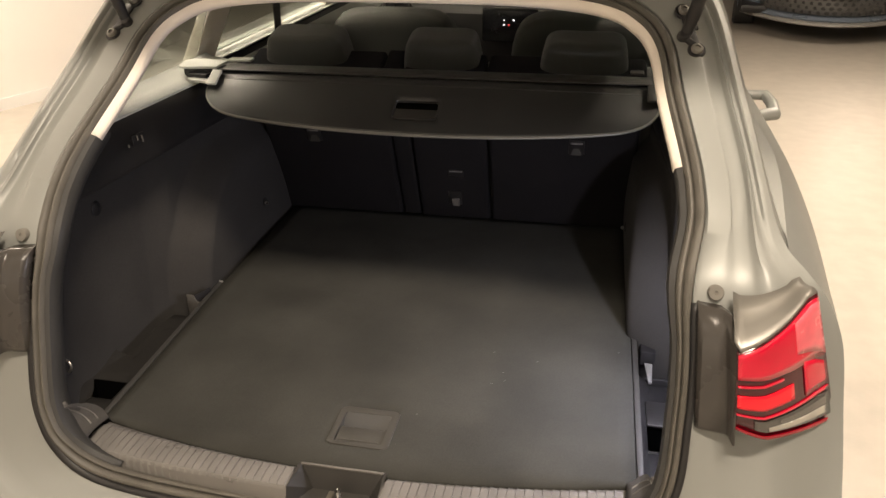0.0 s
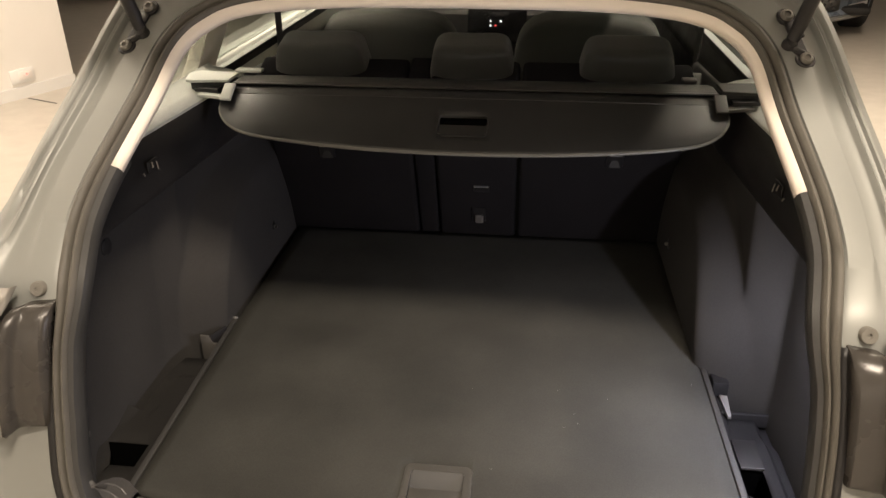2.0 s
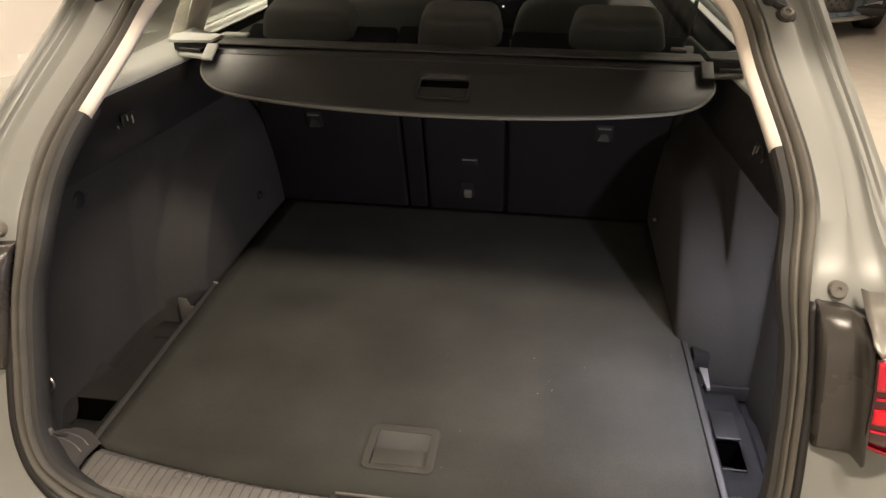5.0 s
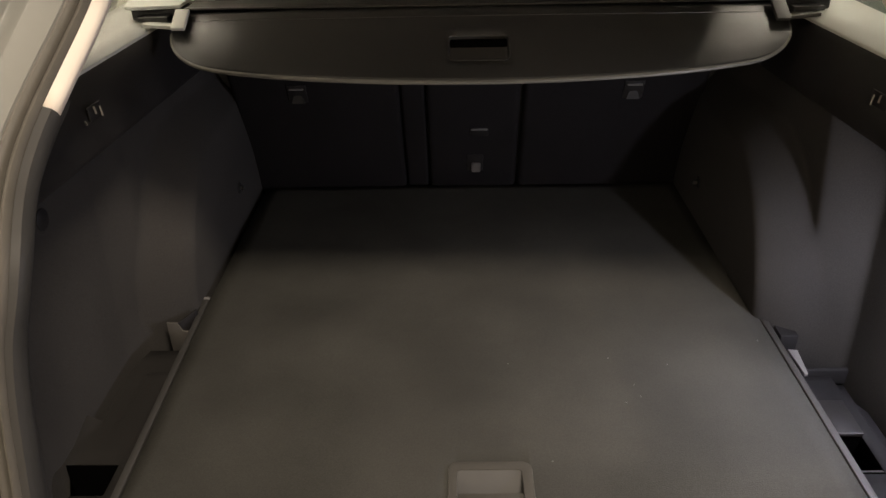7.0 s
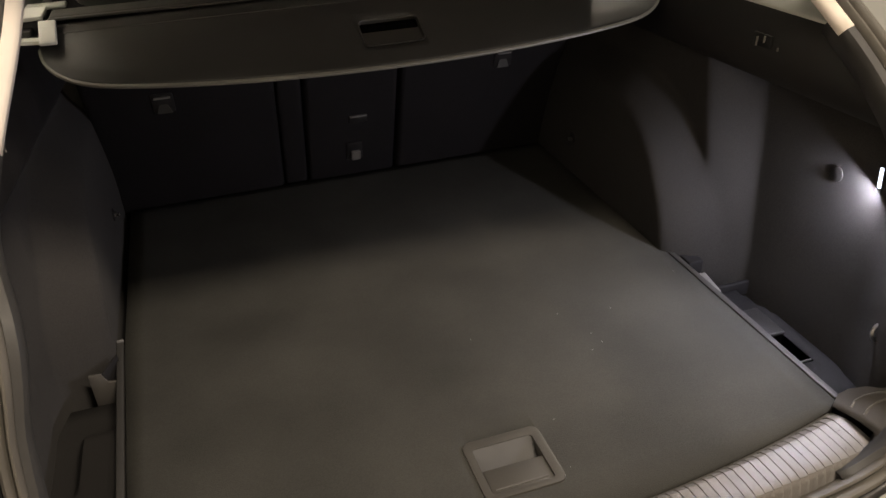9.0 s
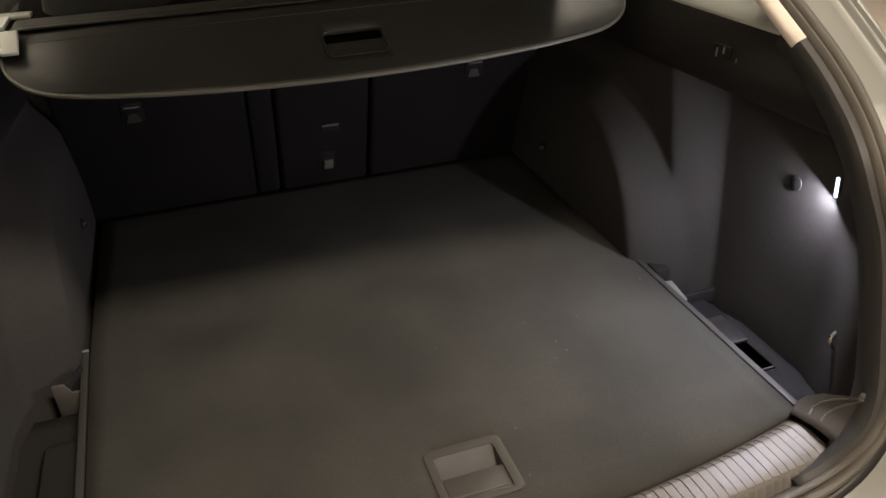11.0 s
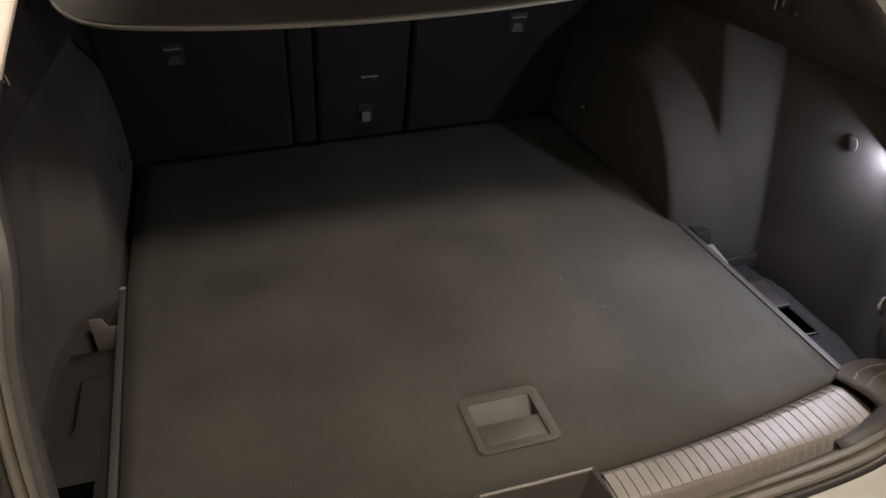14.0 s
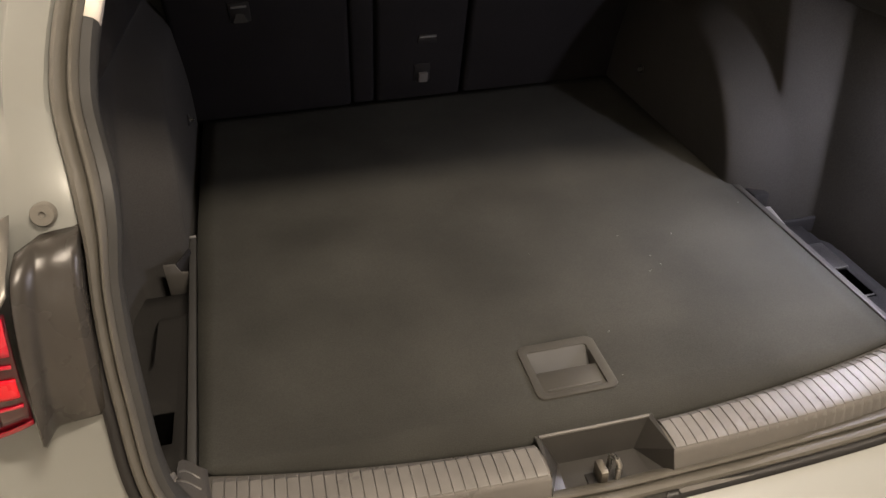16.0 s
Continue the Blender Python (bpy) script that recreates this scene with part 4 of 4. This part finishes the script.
hd = part("grab_recess", sheet([ring(HX0 - 0.003, HX1 + 0.003, HY0 - 0.003, HY1 + 0.003, 0.012, 0.6285), ring(HX0 - 0.002, HX1 + 0.002, HY0 - 0.002, HY1 + 0.002, 0.012, 0.6325), ring(HX0 + 0.002, HX1 - 0.002, HY0 + 0.002, HY1 - 0.002, 0.01, 0.6335), ring(HX0 + 0.009, HX1 - 0.011, HY0 + 0.007, HY1 - 0.012, 0.005, 0.632), ring(HX0 + 0.0095, HX1 - 0.0115, HY0 + 0.008, HY1 - 0.0125, 0.005, 0.60)], close_u=True), FRAME, board, "dark grey plastic frame of the grab recess")
part("flap", rbox(((HX0 + HX1) / 2, 0.1475, 0.626), (HX1 - HX0 - 0.02, 0.041, 0.006), 0.002), FRAME, hd, "smooth plastic flap")
part("flap_lip", sweep([(HX0 + 0.016, HY0 + 0.014, 0.6292), (HX1 - 0.018, HY0 + 0.014, 0.6292)], 0.0016, 8), FRAME, hd, "fine raised line on the flap")
part("scoop", sheet([[(x, y, z) for x in (-0.0395, 0.0, 0.0475)] for y, z in ((0.205, 0.6315), (0.2, 0.628), (0.175, 0.609), (0.165, 0.606), (0.15, 0.606))]), RAIL, hd, "sloping scoop of the grip")
for s, x0, x1, y0, y1 in ((1, 0.483, 0.483, 0.122, 0.572), (-1, -0.4785, -0.4935, 0.112, 0.622)):
    rl = part("edge_rail", slab([(x0 - 0.0055, y0, 0.6135), (x0 + 0.0055, y0, 0.6135), (x1 + 0.0055, y1, 0.6135), (x1 - 0.0055, y1, 0.6135)], (0, 0, 0.0185 if s > 0 else 0.017), 0.002), RAIL, board, "dark plastic edge rail of the floor board")
    part("rail_tip", rbox((x1, y1 + 0.003, 0.6295), (0.011, 0.005, 0.005), 0.0015), PALECLIP, rl, "pale tip of the rail")

# ---- luggage cover ----
cover = thing("luggage_cover", "anthracite retractable luggage cover hooked across the boot", "luggage cover", (0, 0.8, 1.08))


def flap_length(x):
    """How much of the flap's drop is left where its lower corners round off."""
    q = min(1.0, max(0.0, (abs(x) - 0.40) / 0.094))
    return 0.40 + 0.60 * (1 - q ** 3) ** (1 / 2.5)


def flap(x, v, lift=0.0):
    """A point on the stiff rear flap: v runs from its crease down to its rim."""
    u = (x / 0.47) ** 2
    a = Vector((x, 0.717, 1.108 - 0.003 * u))
    b = Vector((x, 0.5985 + 0.043 * u + 0.005 * u ** 3, 1.0335 + 0.0139 * u + 0.006 * u ** 3))
    n = Vector((-0.5 * x, -0.531, 0.848)).normalized()
    turn_in = max(0.0, (abs(x) - 0.36) / 0.127) ** 2
    return a.lerp(b, v) + n * (lift + 0.006 * math.sin(math.pi * v)) + Vector((0, 0.016, -0.004)) * turn_in


xs = sorted([-0.494 + 0.988 * (0.5 - 0.5 * math.cos(math.pi * i / 56)) for i in range(57)] + [-0.046, 0.046])
VS = [0, 0.06, 0.14, 0.24, 0.38, 0.74, 0.82, 0.9, 0.95, 1.0]
rows = [[(x * 0.97, 0.7445, 1.1135 - 0.003 * (x / 0.47) ** 2) for x in xs], [(x * 0.982, 0.73, 1.1115 - 0.003 * (x / 0.47) ** 2) for x in xs]]
rows += [[flap(x, v * flap_length(x)) for x in xs] for v in VS]
mid = [0.5 * (xs[j] + xs[j + 1]) for j in range(len(xs) - 1)]
panel = part("pull_panel", sheet(rows, skip=lambda i, j: i == 6 and abs(mid[j]) < 0.046), COVERSKIN, cover, "stiff anthracite pull panel with a rounded rear edge", solid=0.005)
part("piping", sweep([flap(x, flap_length(x), -0.0005) for x in xs], 0.0036, 8), PIPING, panel, "rounded rim of the panel, painted lighter as lit")
part("stitch_line", sweep([flap(x, 0.05, 0.0022) for x in xs[4:-4]], 0.0012, 6), COVERSKIN, panel)
HC, HD, HN = flap(0, 0.56), Vector((0, -0.848, -0.531)), Vector((0, -0.531, 0.848))


def grip_ring(x, d0, d1, r, n):
    return [HC + Vector((p[0], 0, 0)) + HD * p[1] + HN * n for p in ring(-x, x, d0, d1, r, 0)]


part("handle_rim", sheet([grip_ring(0.0485, -0.0265, 0.0265, 0.010, -0.001), grip_ring(0.0480, -0.0260, 0.0260, 0.0095, 0.0026), grip_ring(0.0468, -0.0248, 0.0248, 0.0085, 0.0028), grip_ring(0.0458, -0.0238, 0.0236, 0.008, 0.0008)], close_u=True), GRIPSKIN, panel, "moulded rim of the grip recess")
part("grip_scoop", sheet([grip_ring(0.0458, -0.0238, 0.0236, 0.008, 0.0008), grip_ring(0.0454, -0.0236, 0.0140, 0.006, -0.0022), grip_ring(0.0450, -0.0234, -0.0060, 0.004, -0.0045)], close_u=True), GRIPSKIN, panel, "sloping lip of the grip recess")
part("grip_recess", sheet([grip_ring(0.0450, -0.0234, -0.0060, 0.004, -0.0045), grip_ring(0.0445, -0.0230, -0.0065, 0.004, -0.011), grip_ring(0.02, -0.016, -0.012, 0.002, -0.0115), [HC + HD * -0.014 + HN * -0.0115] * 28], close_u=True), TRAYHOLE, panel, "black grip slot")
cas = part("cassette", rbox((0, 0.775, 1.105), (0.962, 0.058, 0.030), 0.008, 4), ROLLER, cover, "dark roller cassette of the cover")
part("lip", rbox((0, 0.7445, 1.1175), (0.958, 0.010, 0.004), 0.0018, 3), ROLLER, cas, "thin lip over the roller slot")
part("slot", rbox((0, 0.7455, 1.1125), (0.955, 0.004, 0.005), 0.001), TRAYHOLE, cas)
part("gap_flap", rbox((0, 0.865, 1.085), (1.0, 0.13, 0.008), 0.003), BLACK, cas, "dark flap between the cassette and the seat backs")
for s in (1, -1):
    # pale left and dark right pieces paint the stronger light on the left
    lit_tone = LEDGE if s < 0 else ROLLER
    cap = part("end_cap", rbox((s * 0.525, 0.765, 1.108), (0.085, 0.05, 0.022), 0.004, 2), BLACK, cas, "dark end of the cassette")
    part("cap_plate", slab([(s * 0.484, 0.738, 1.1195), (s * 0.484, 0.80, 1.1195), (s * 0.57, 0.808, 1.1195), (s * 0.588, 0.79, 1.1195), (s * 0.573, 0.733, 1.1195), (s * 0.56, 0.728, 1.1195)], (0, 0, 0.006), 0.0014), lit_tone, cap, "plate on the cassette end, painted lit left, shaded right", smooth=False)
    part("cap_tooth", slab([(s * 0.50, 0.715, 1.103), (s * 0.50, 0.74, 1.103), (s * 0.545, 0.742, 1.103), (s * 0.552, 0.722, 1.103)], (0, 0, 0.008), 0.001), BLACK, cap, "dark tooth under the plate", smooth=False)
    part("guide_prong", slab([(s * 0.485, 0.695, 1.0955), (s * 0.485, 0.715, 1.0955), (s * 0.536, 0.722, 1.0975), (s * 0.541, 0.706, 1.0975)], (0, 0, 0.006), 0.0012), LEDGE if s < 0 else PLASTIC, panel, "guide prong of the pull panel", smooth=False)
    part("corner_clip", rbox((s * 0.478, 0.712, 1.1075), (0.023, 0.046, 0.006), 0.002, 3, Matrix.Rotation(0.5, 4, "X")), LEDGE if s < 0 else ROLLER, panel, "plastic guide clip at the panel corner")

# ---- seats ----
TILT_B = radians(21.3)
rot_b = Matrix.Rotation(TILT_B, 4, "X")


def on_back(x, z, lift=0.0):
    """A point on the rear face of the rear backrests."""
    y = 1.1115 - 0.39 * (z - 0.6)
    return Vector((x, y, z)) + lift * Vector((0, -math.cos(TILT_B), -math.sin(TILT_B)))


rear = thing("rear_seat", "split rear bench with black felt seat backs", "car seat", (0, 1.1, 0.55))
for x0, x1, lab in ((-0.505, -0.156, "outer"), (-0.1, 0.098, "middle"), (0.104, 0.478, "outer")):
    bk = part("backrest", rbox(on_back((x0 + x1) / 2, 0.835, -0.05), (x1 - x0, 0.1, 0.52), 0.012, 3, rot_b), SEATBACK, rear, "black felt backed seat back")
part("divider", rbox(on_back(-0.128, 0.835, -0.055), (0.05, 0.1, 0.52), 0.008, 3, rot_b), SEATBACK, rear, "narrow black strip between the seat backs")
part("seat_front", rbox((0, 1.12, 0.83), (1.1, 0.12, 0.52), 0.04, 4, rot_b), FABRIC, rear)
part("cushion", rbox((0, 1.5, 0.5), (1.2, 0.52, 0.16), 0.05, 4), FABRIC, rear, "dark fabric seat cushion")
for x, w in ((-0.357, 0.105), (-0.011, 0.092), (0.332, 0.101)):
    bm = cushion((0, 0, 0), (w, 0.05, 0.05), 0.36)
    for v in bm.verts:
        up = v.co.z / 0.05
        v.co.x *= 1.0 - 0.09 * up - 0.05 * max(0.0, up) ** 3
        v.co.y += 0.012 * (v.co.x / w) ** 2 + 0.006 * max(0.0, up)
    bmesh.ops.transform(bm, matrix=Matrix.Translation((x, 0.985, 1.115)) @ Matrix.Rotation(radians(14), 4, "X"), verts=bm.verts)
    h = part("headrest", bm, FABRIC, rear, "dark fabric headrest")
    for d in (-0.04, 0.04):
        part("post", sweep([(x + d, 1.0, 1.03), (x + d, 0.99, 1.11)], 0.006, 8), STEEL, h)
# seat belts hanging beside the outer seats
for s in (1, -1):
    part("seat_belt", slab([(s * 0.56, 1.28, 1.36), (s * 0.56, 1.325, 1.36), (s * 0.5, 1.16, 1.0), (s * 0.5, 1.115, 1.0)], (s * 0.002, 0, 0)), BLACK, rear, "black seat belt webbing", smooth=False)
# lock lug, slot and child seat anchor marks
part("latch_slot", rbox(on_back(0.012, 0.786, 0.001), (0.040, 0.004, 0.022), 0.002, 2, rot_b), BLACK, rear)
part("latch_bar", rbox(on_back(0.012, 0.795, 0.004), (0.036, 0.005, 0.003), 0.001, 2, rot_b), PALECLIP, rear, "pale edge of the slot")
part("lug_recess", rbox(on_back(0.004, 0.70, 0.001), (0.036, 0.004, 0.05), 0.002, 2, rot_b), BLACK, rear)
part("pull_lug", rbox(on_back(0.006, 0.69, 0.006), (0.021, 0.008, 0.026), 0.003, 2, rot_b), SILLPLASTIC, rear, "grey pull lug")
for x in (-0.366, 0.328):
    part("anchor_recess", rbox(on_back(x, 0.89, 0.001), (0.04, 0.004, 0.045), 0.002, 2, rot_b), BLACK, rear)
    part("anchor_bar", rbox(on_back(x, 0.904, 0.005), (0.03, 0.005, 0.003), 0.001, 2, rot_b), PALECLIP, rear)
    q = on_back(x, 0.882, 0.004)
    part("anchor_mark", slab([q + Vector((-0.014, 0, -0.012)), q + Vector((0.014, 0, -0.012)), q + Vector((0.004, -0.002, 0.016)), q + Vector((-0.004, -0.002, 0.016))], (0, 0.004, 0)), ROLLER, rear, "triangular child seat anchor cover")
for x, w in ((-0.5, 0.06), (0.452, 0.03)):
    # lever colour carries the light too: pale left, darker right
    part("release_lever", rbox((x, 0.9, 1.105), (w, 0.026, 0.007), 0.003, 3), LEDGE if x < 0 else PLASTIC, rear, "seat release lever, painted lit left, shaded right")

front = thing("front_seat", "dark fabric front seat with a tall rounded back", "car seat", (-0.368, 1.95, 0.3), group="front seats")
part("backrest", cushion((-0.368, 1.93, 0.735), (0.25, 0.08, 0.35), 0.42, turn=Matrix.Rotation(radians(14), 4, "X")), FABRIC, front)
part("headrest", cushion((-0.368, 1.93, 1.24), (0.12, 0.05, 0.08), 0.5), FABRIC, front)
for d in (-0.05, 0.05):
    part("post", sweep([(-0.368 + d, 1.93, 1.02), (-0.368 + d, 1.93, 1.2)], 0.006, 8), STEEL, front)
part("cushion", cushion((-0.368, 2.2, 0.5), (0.25, 0.27, 0.09), 0.4), FABRIC, front)
copy_thing(front, pose(0.306, 1.95, 0.3))

# ---- dashboard ----
dash = part("dashboard", sheet([[(x * 0.68, y + 0.06 * x * x, z) for x in np.linspace(-1, 1, 15)] for y, z in ((2.75, 0.5), (2.72, 0.8), (2.73, 0.92), (2.78, 0.965), (2.9, 0.985), (3.25, 1.02))]), BLACK, car, "black dashboard", solid=0.004)
part("centre_screen", rbox((-0.04, 2.70, 0.88), (0.26, 0.02, 0.15), 0.01), GLOSSBLACK, dash, "dark touch screen")
for dx, dz, mat in ((-0.022, 0.006, ICONWHITE), (-0.022, -0.014, ICONWHITE), (0.022, 0.006, ICONWHITE), (0.0, -0.014, ICONRED)):
    c = Vector((-0.046 + dx, 2.686, 0.898 + dz))
    part("warning_icon", slab([c + Vector((-0.0035, 0, -0.003)), c + Vector((0.0035, 0, -0.003)), c + Vector((0, 0, 0.0035))], (0, 0.002, 0)), mat, dash, "tiny lit dashboard icon", smooth=False)
part("centre_console", rbox((-0.04, 2.1, 0.5), (0.2, 1.0, 0.3), 0.04, 4), BLACK, car)
part("gear_knob", cushion((0.03, 1.62, 0.72), (0.03, 0.035, 0.035), 0.7), STEEL, car)

# ---- ribs on the sill ----
me = None
count = 0
for s in (1, -1):
    x = 0.086
    while x < SILL_END - 0.006:
        if me is None:
            w = 0.0066
            sec = [(0.0545, 0.614), (0.053, 0.6205), (0.048, 0.6295), (0.0405, 0.6348), (0.02, 0.6364), (0.007, 0.6362), (0.0015, 0.6342), (-0.0018, 0.6285), (-0.006, 0.608)]
            bm = sheet([[(-w, y, z - 0.003), (-w, y, z - 0.0006), (-w * 0.93, y, z), (w * 0.93, y, z), (w, y, z - 0.0006), (w, y, z - 0.003)] for y, z in sec])
            bmesh.ops.recalc_face_normals(bm, faces=bm.faces)
            me = bpy.data.meshes.new("rib")
            bm.to_mesh(me), bm.free()
            me.materials.append(RIBPLASTIC)
            me.shade_smooth()
            me.set_sharp_from_angle(angle=radians(28))
        ob = new("rib", me)
        ob.parent = sill
        ob.location = Vector((s * x, sill_out(x) + 0.001, 0)) - car.location
        ob.scale.y = (sill_in(x) - sill_out(x)) / 0.0545
        x += 0.0139

# ---- the other parked car ----
other = thing("parked_car", "blue grey parked car facing the camera, seen by its nose", "car", (2.35, 7.2, 0))
oc = Matrix.Translation((2.45, 6.93, 0)) @ Matrix.Rotation(radians(-10), 4, "Z")


def oth(p):
    return oc @ Vector(p)


def nose_y(x):
    return 1.06 * x * x


prof = [(0.06, 0.19), (0.0, 0.2), (-0.02, 0.225), (0.02, 0.24), (0.05, 0.26), (0.03, 0.44), (0.0, 0.47), (-0.03, 0.55), (0.0, 0.68), (0.15, 0.78)]
xs = np.linspace(-0.8, 0.8, 41)
part("bumper", sheet([[oth((x, y + nose_y(x), z)) for x in xs] for y, z in prof]), PAINT_BLUE, other, "blue grey front bumper", solid=0.004)
part("lip", sheet([[oth((x, y + nose_y(x), z)) for x in xs] for y, z in ((0.1, 0.17), (-0.03, 0.172), (-0.06, 0.185), (-0.05, 0.2), (0.0, 0.215))]), DULLLIP, other, "light grey bumper lip", solid=0.003)
gr = part("grille", sheet([[oth((x, nose_y(x) + 0.02 - 0.018 * (z - 0.26) / 0.18, z)) for x in np.linspace(-0.62, 0.5, 25)] for z in (0.265, 0.35, 0.435)]), GRILLE, other, "grey honeycomb grille panel", solid=0.004)
k = 0
for i in range(4):
    for j in range(16):
        x = -0.58 + 0.068 * j + (0.034 if i % 2 else 0)
        z = 0.287 + 0.042 * i
        if x > 0.47:
            continue
        y = nose_y(x) + 0.02 - 0.018 * (z - 0.26) / 0.18 - 0.004
        bmh = slab([oth((x + 0.024 * math.cos(math.pi / 3 * q), y, z + 0.017 * math.sin(math.pi / 3 * q))) for q in range(6)], (0, 0.004, 0))
        part("hole", bmh, BLACK, gr, smooth=False)
# white sliver paints a reflection on the bumper beside the grille
part("inlet_reflection", slab([oth((0.54, nose_y(0.6) - 0.012, 0.26)), oth((0.82, nose_y(0.82) - 0.012, 0.275)), oth((0.82, nose_y(0.82) - 0.012, 0.31)), oth((0.62, nose_y(0.65) - 0.014, 0.30))], (0, -0.003, 0)), WHITE, other, "pale painted reflection beside the grille")
pl = part("number_plate", rbox(oth((-0.05, -0.045, 0.5)), (0.52, 0.012, 0.11), 0.003, turn=Matrix.Rotation(radians(-10), 4, "Z")), WHITE, other, "white number plate with plain dark bars")
for x in (-0.2, -0.12, -0.02, 0.06, 0.14):
    part("bar", rbox(oth((-0.05 + x, -0.053, 0.5)), (0.045, 0.004, 0.07), 0.001, turn=Matrix.Rotation(radians(-10), 4, "Z")), BLACK, pl)
part("body", sheet([[oth((x * w, y + (nose_y(x * 0.9) if y < 1 else 0), z - 0.1 * abs(x) ** 3)) for x in np.linspace(-1, 1, 25)] for y, z, w in ((0.12, 0.78, 0.88), (0.6, 0.92, 0.9), (1.2, 1.02, 0.9), (1.9, 1.42, 0.68), (3.2, 1.5, 0.66), (4.0, 1.2, 0.8), (4.3, 0.6, 0.85))]), PAINT_BLUE, other, "blue grey bonnet and roof", solid=0.004)
for s in (1, -1):
    part("side", sheet([[oth((s * (0.80 + 0.04 * math.sin(z * 4)), y, z)) for y in (0.68, 0.72, 1.32, 1.4, 2.6, 3.3, 4.2)] for z in (0.22, 0.4, 0.66, 0.9)], skip=lambda i, j: i < 2 and j in (1, 4)), PAINT_BLUE, other, solid=0.004)
    for y in (1.02, 3.5):
        c = oth((s * 0.76, y, 0.33))
        wh = part("wheel", lathe([(0.2, -0.11), (0.31, -0.11), (0.33, -0.09), (0.33, 0.09), (0.31, 0.11), (0.2, 0.11)], c, oc.to_3x3() @ Vector((1, 0, 0)), 36), TYRE, other, "black tyre on a light rim")
        part("rim", lathe([(0.21, -0.1), (0.2, 0.0), (0.21, 0.1), (0.2, 0.1), (0.18, 0.03 * s), (0, 0.06 * s)], c, oc.to_3x3() @ Vector((1, 0, 0)), 30), SILVER, wh)
part("underbody", rbox(oth((0, 2.3, 0.25)), (1.6, 3.9, 0.08), 0.03, turn=Matrix.Rotation(radians(-10), 4, "Z")), BLACK, other)

# ---- lint on the boot floor ----
rng = random.Random(11)
for k in range(9):
    x, y = rng.uniform(0.0, 0.46), rng.uniform(0.13, 0.5)
    if HX0 - 0.01 < x < HX1 + 0.01 and y < HY1 + 0.01:
        continue
    q = rng.uniform(0, 6.28)
    n = rng.uniform(0.0012, 0.0032)
    speck = part("lint", sweep([(x, y, 0.6308), (x + n * math.cos(q), y + n * math.sin(q), 0.6312), (x + 1.6 * n * math.cos(q + 0.6), y + 1.6 * n * math.sin(q + 0.6), 0.6308)], 0.00028, 5), PALECLIP, board, "tiny pale lint fibre")
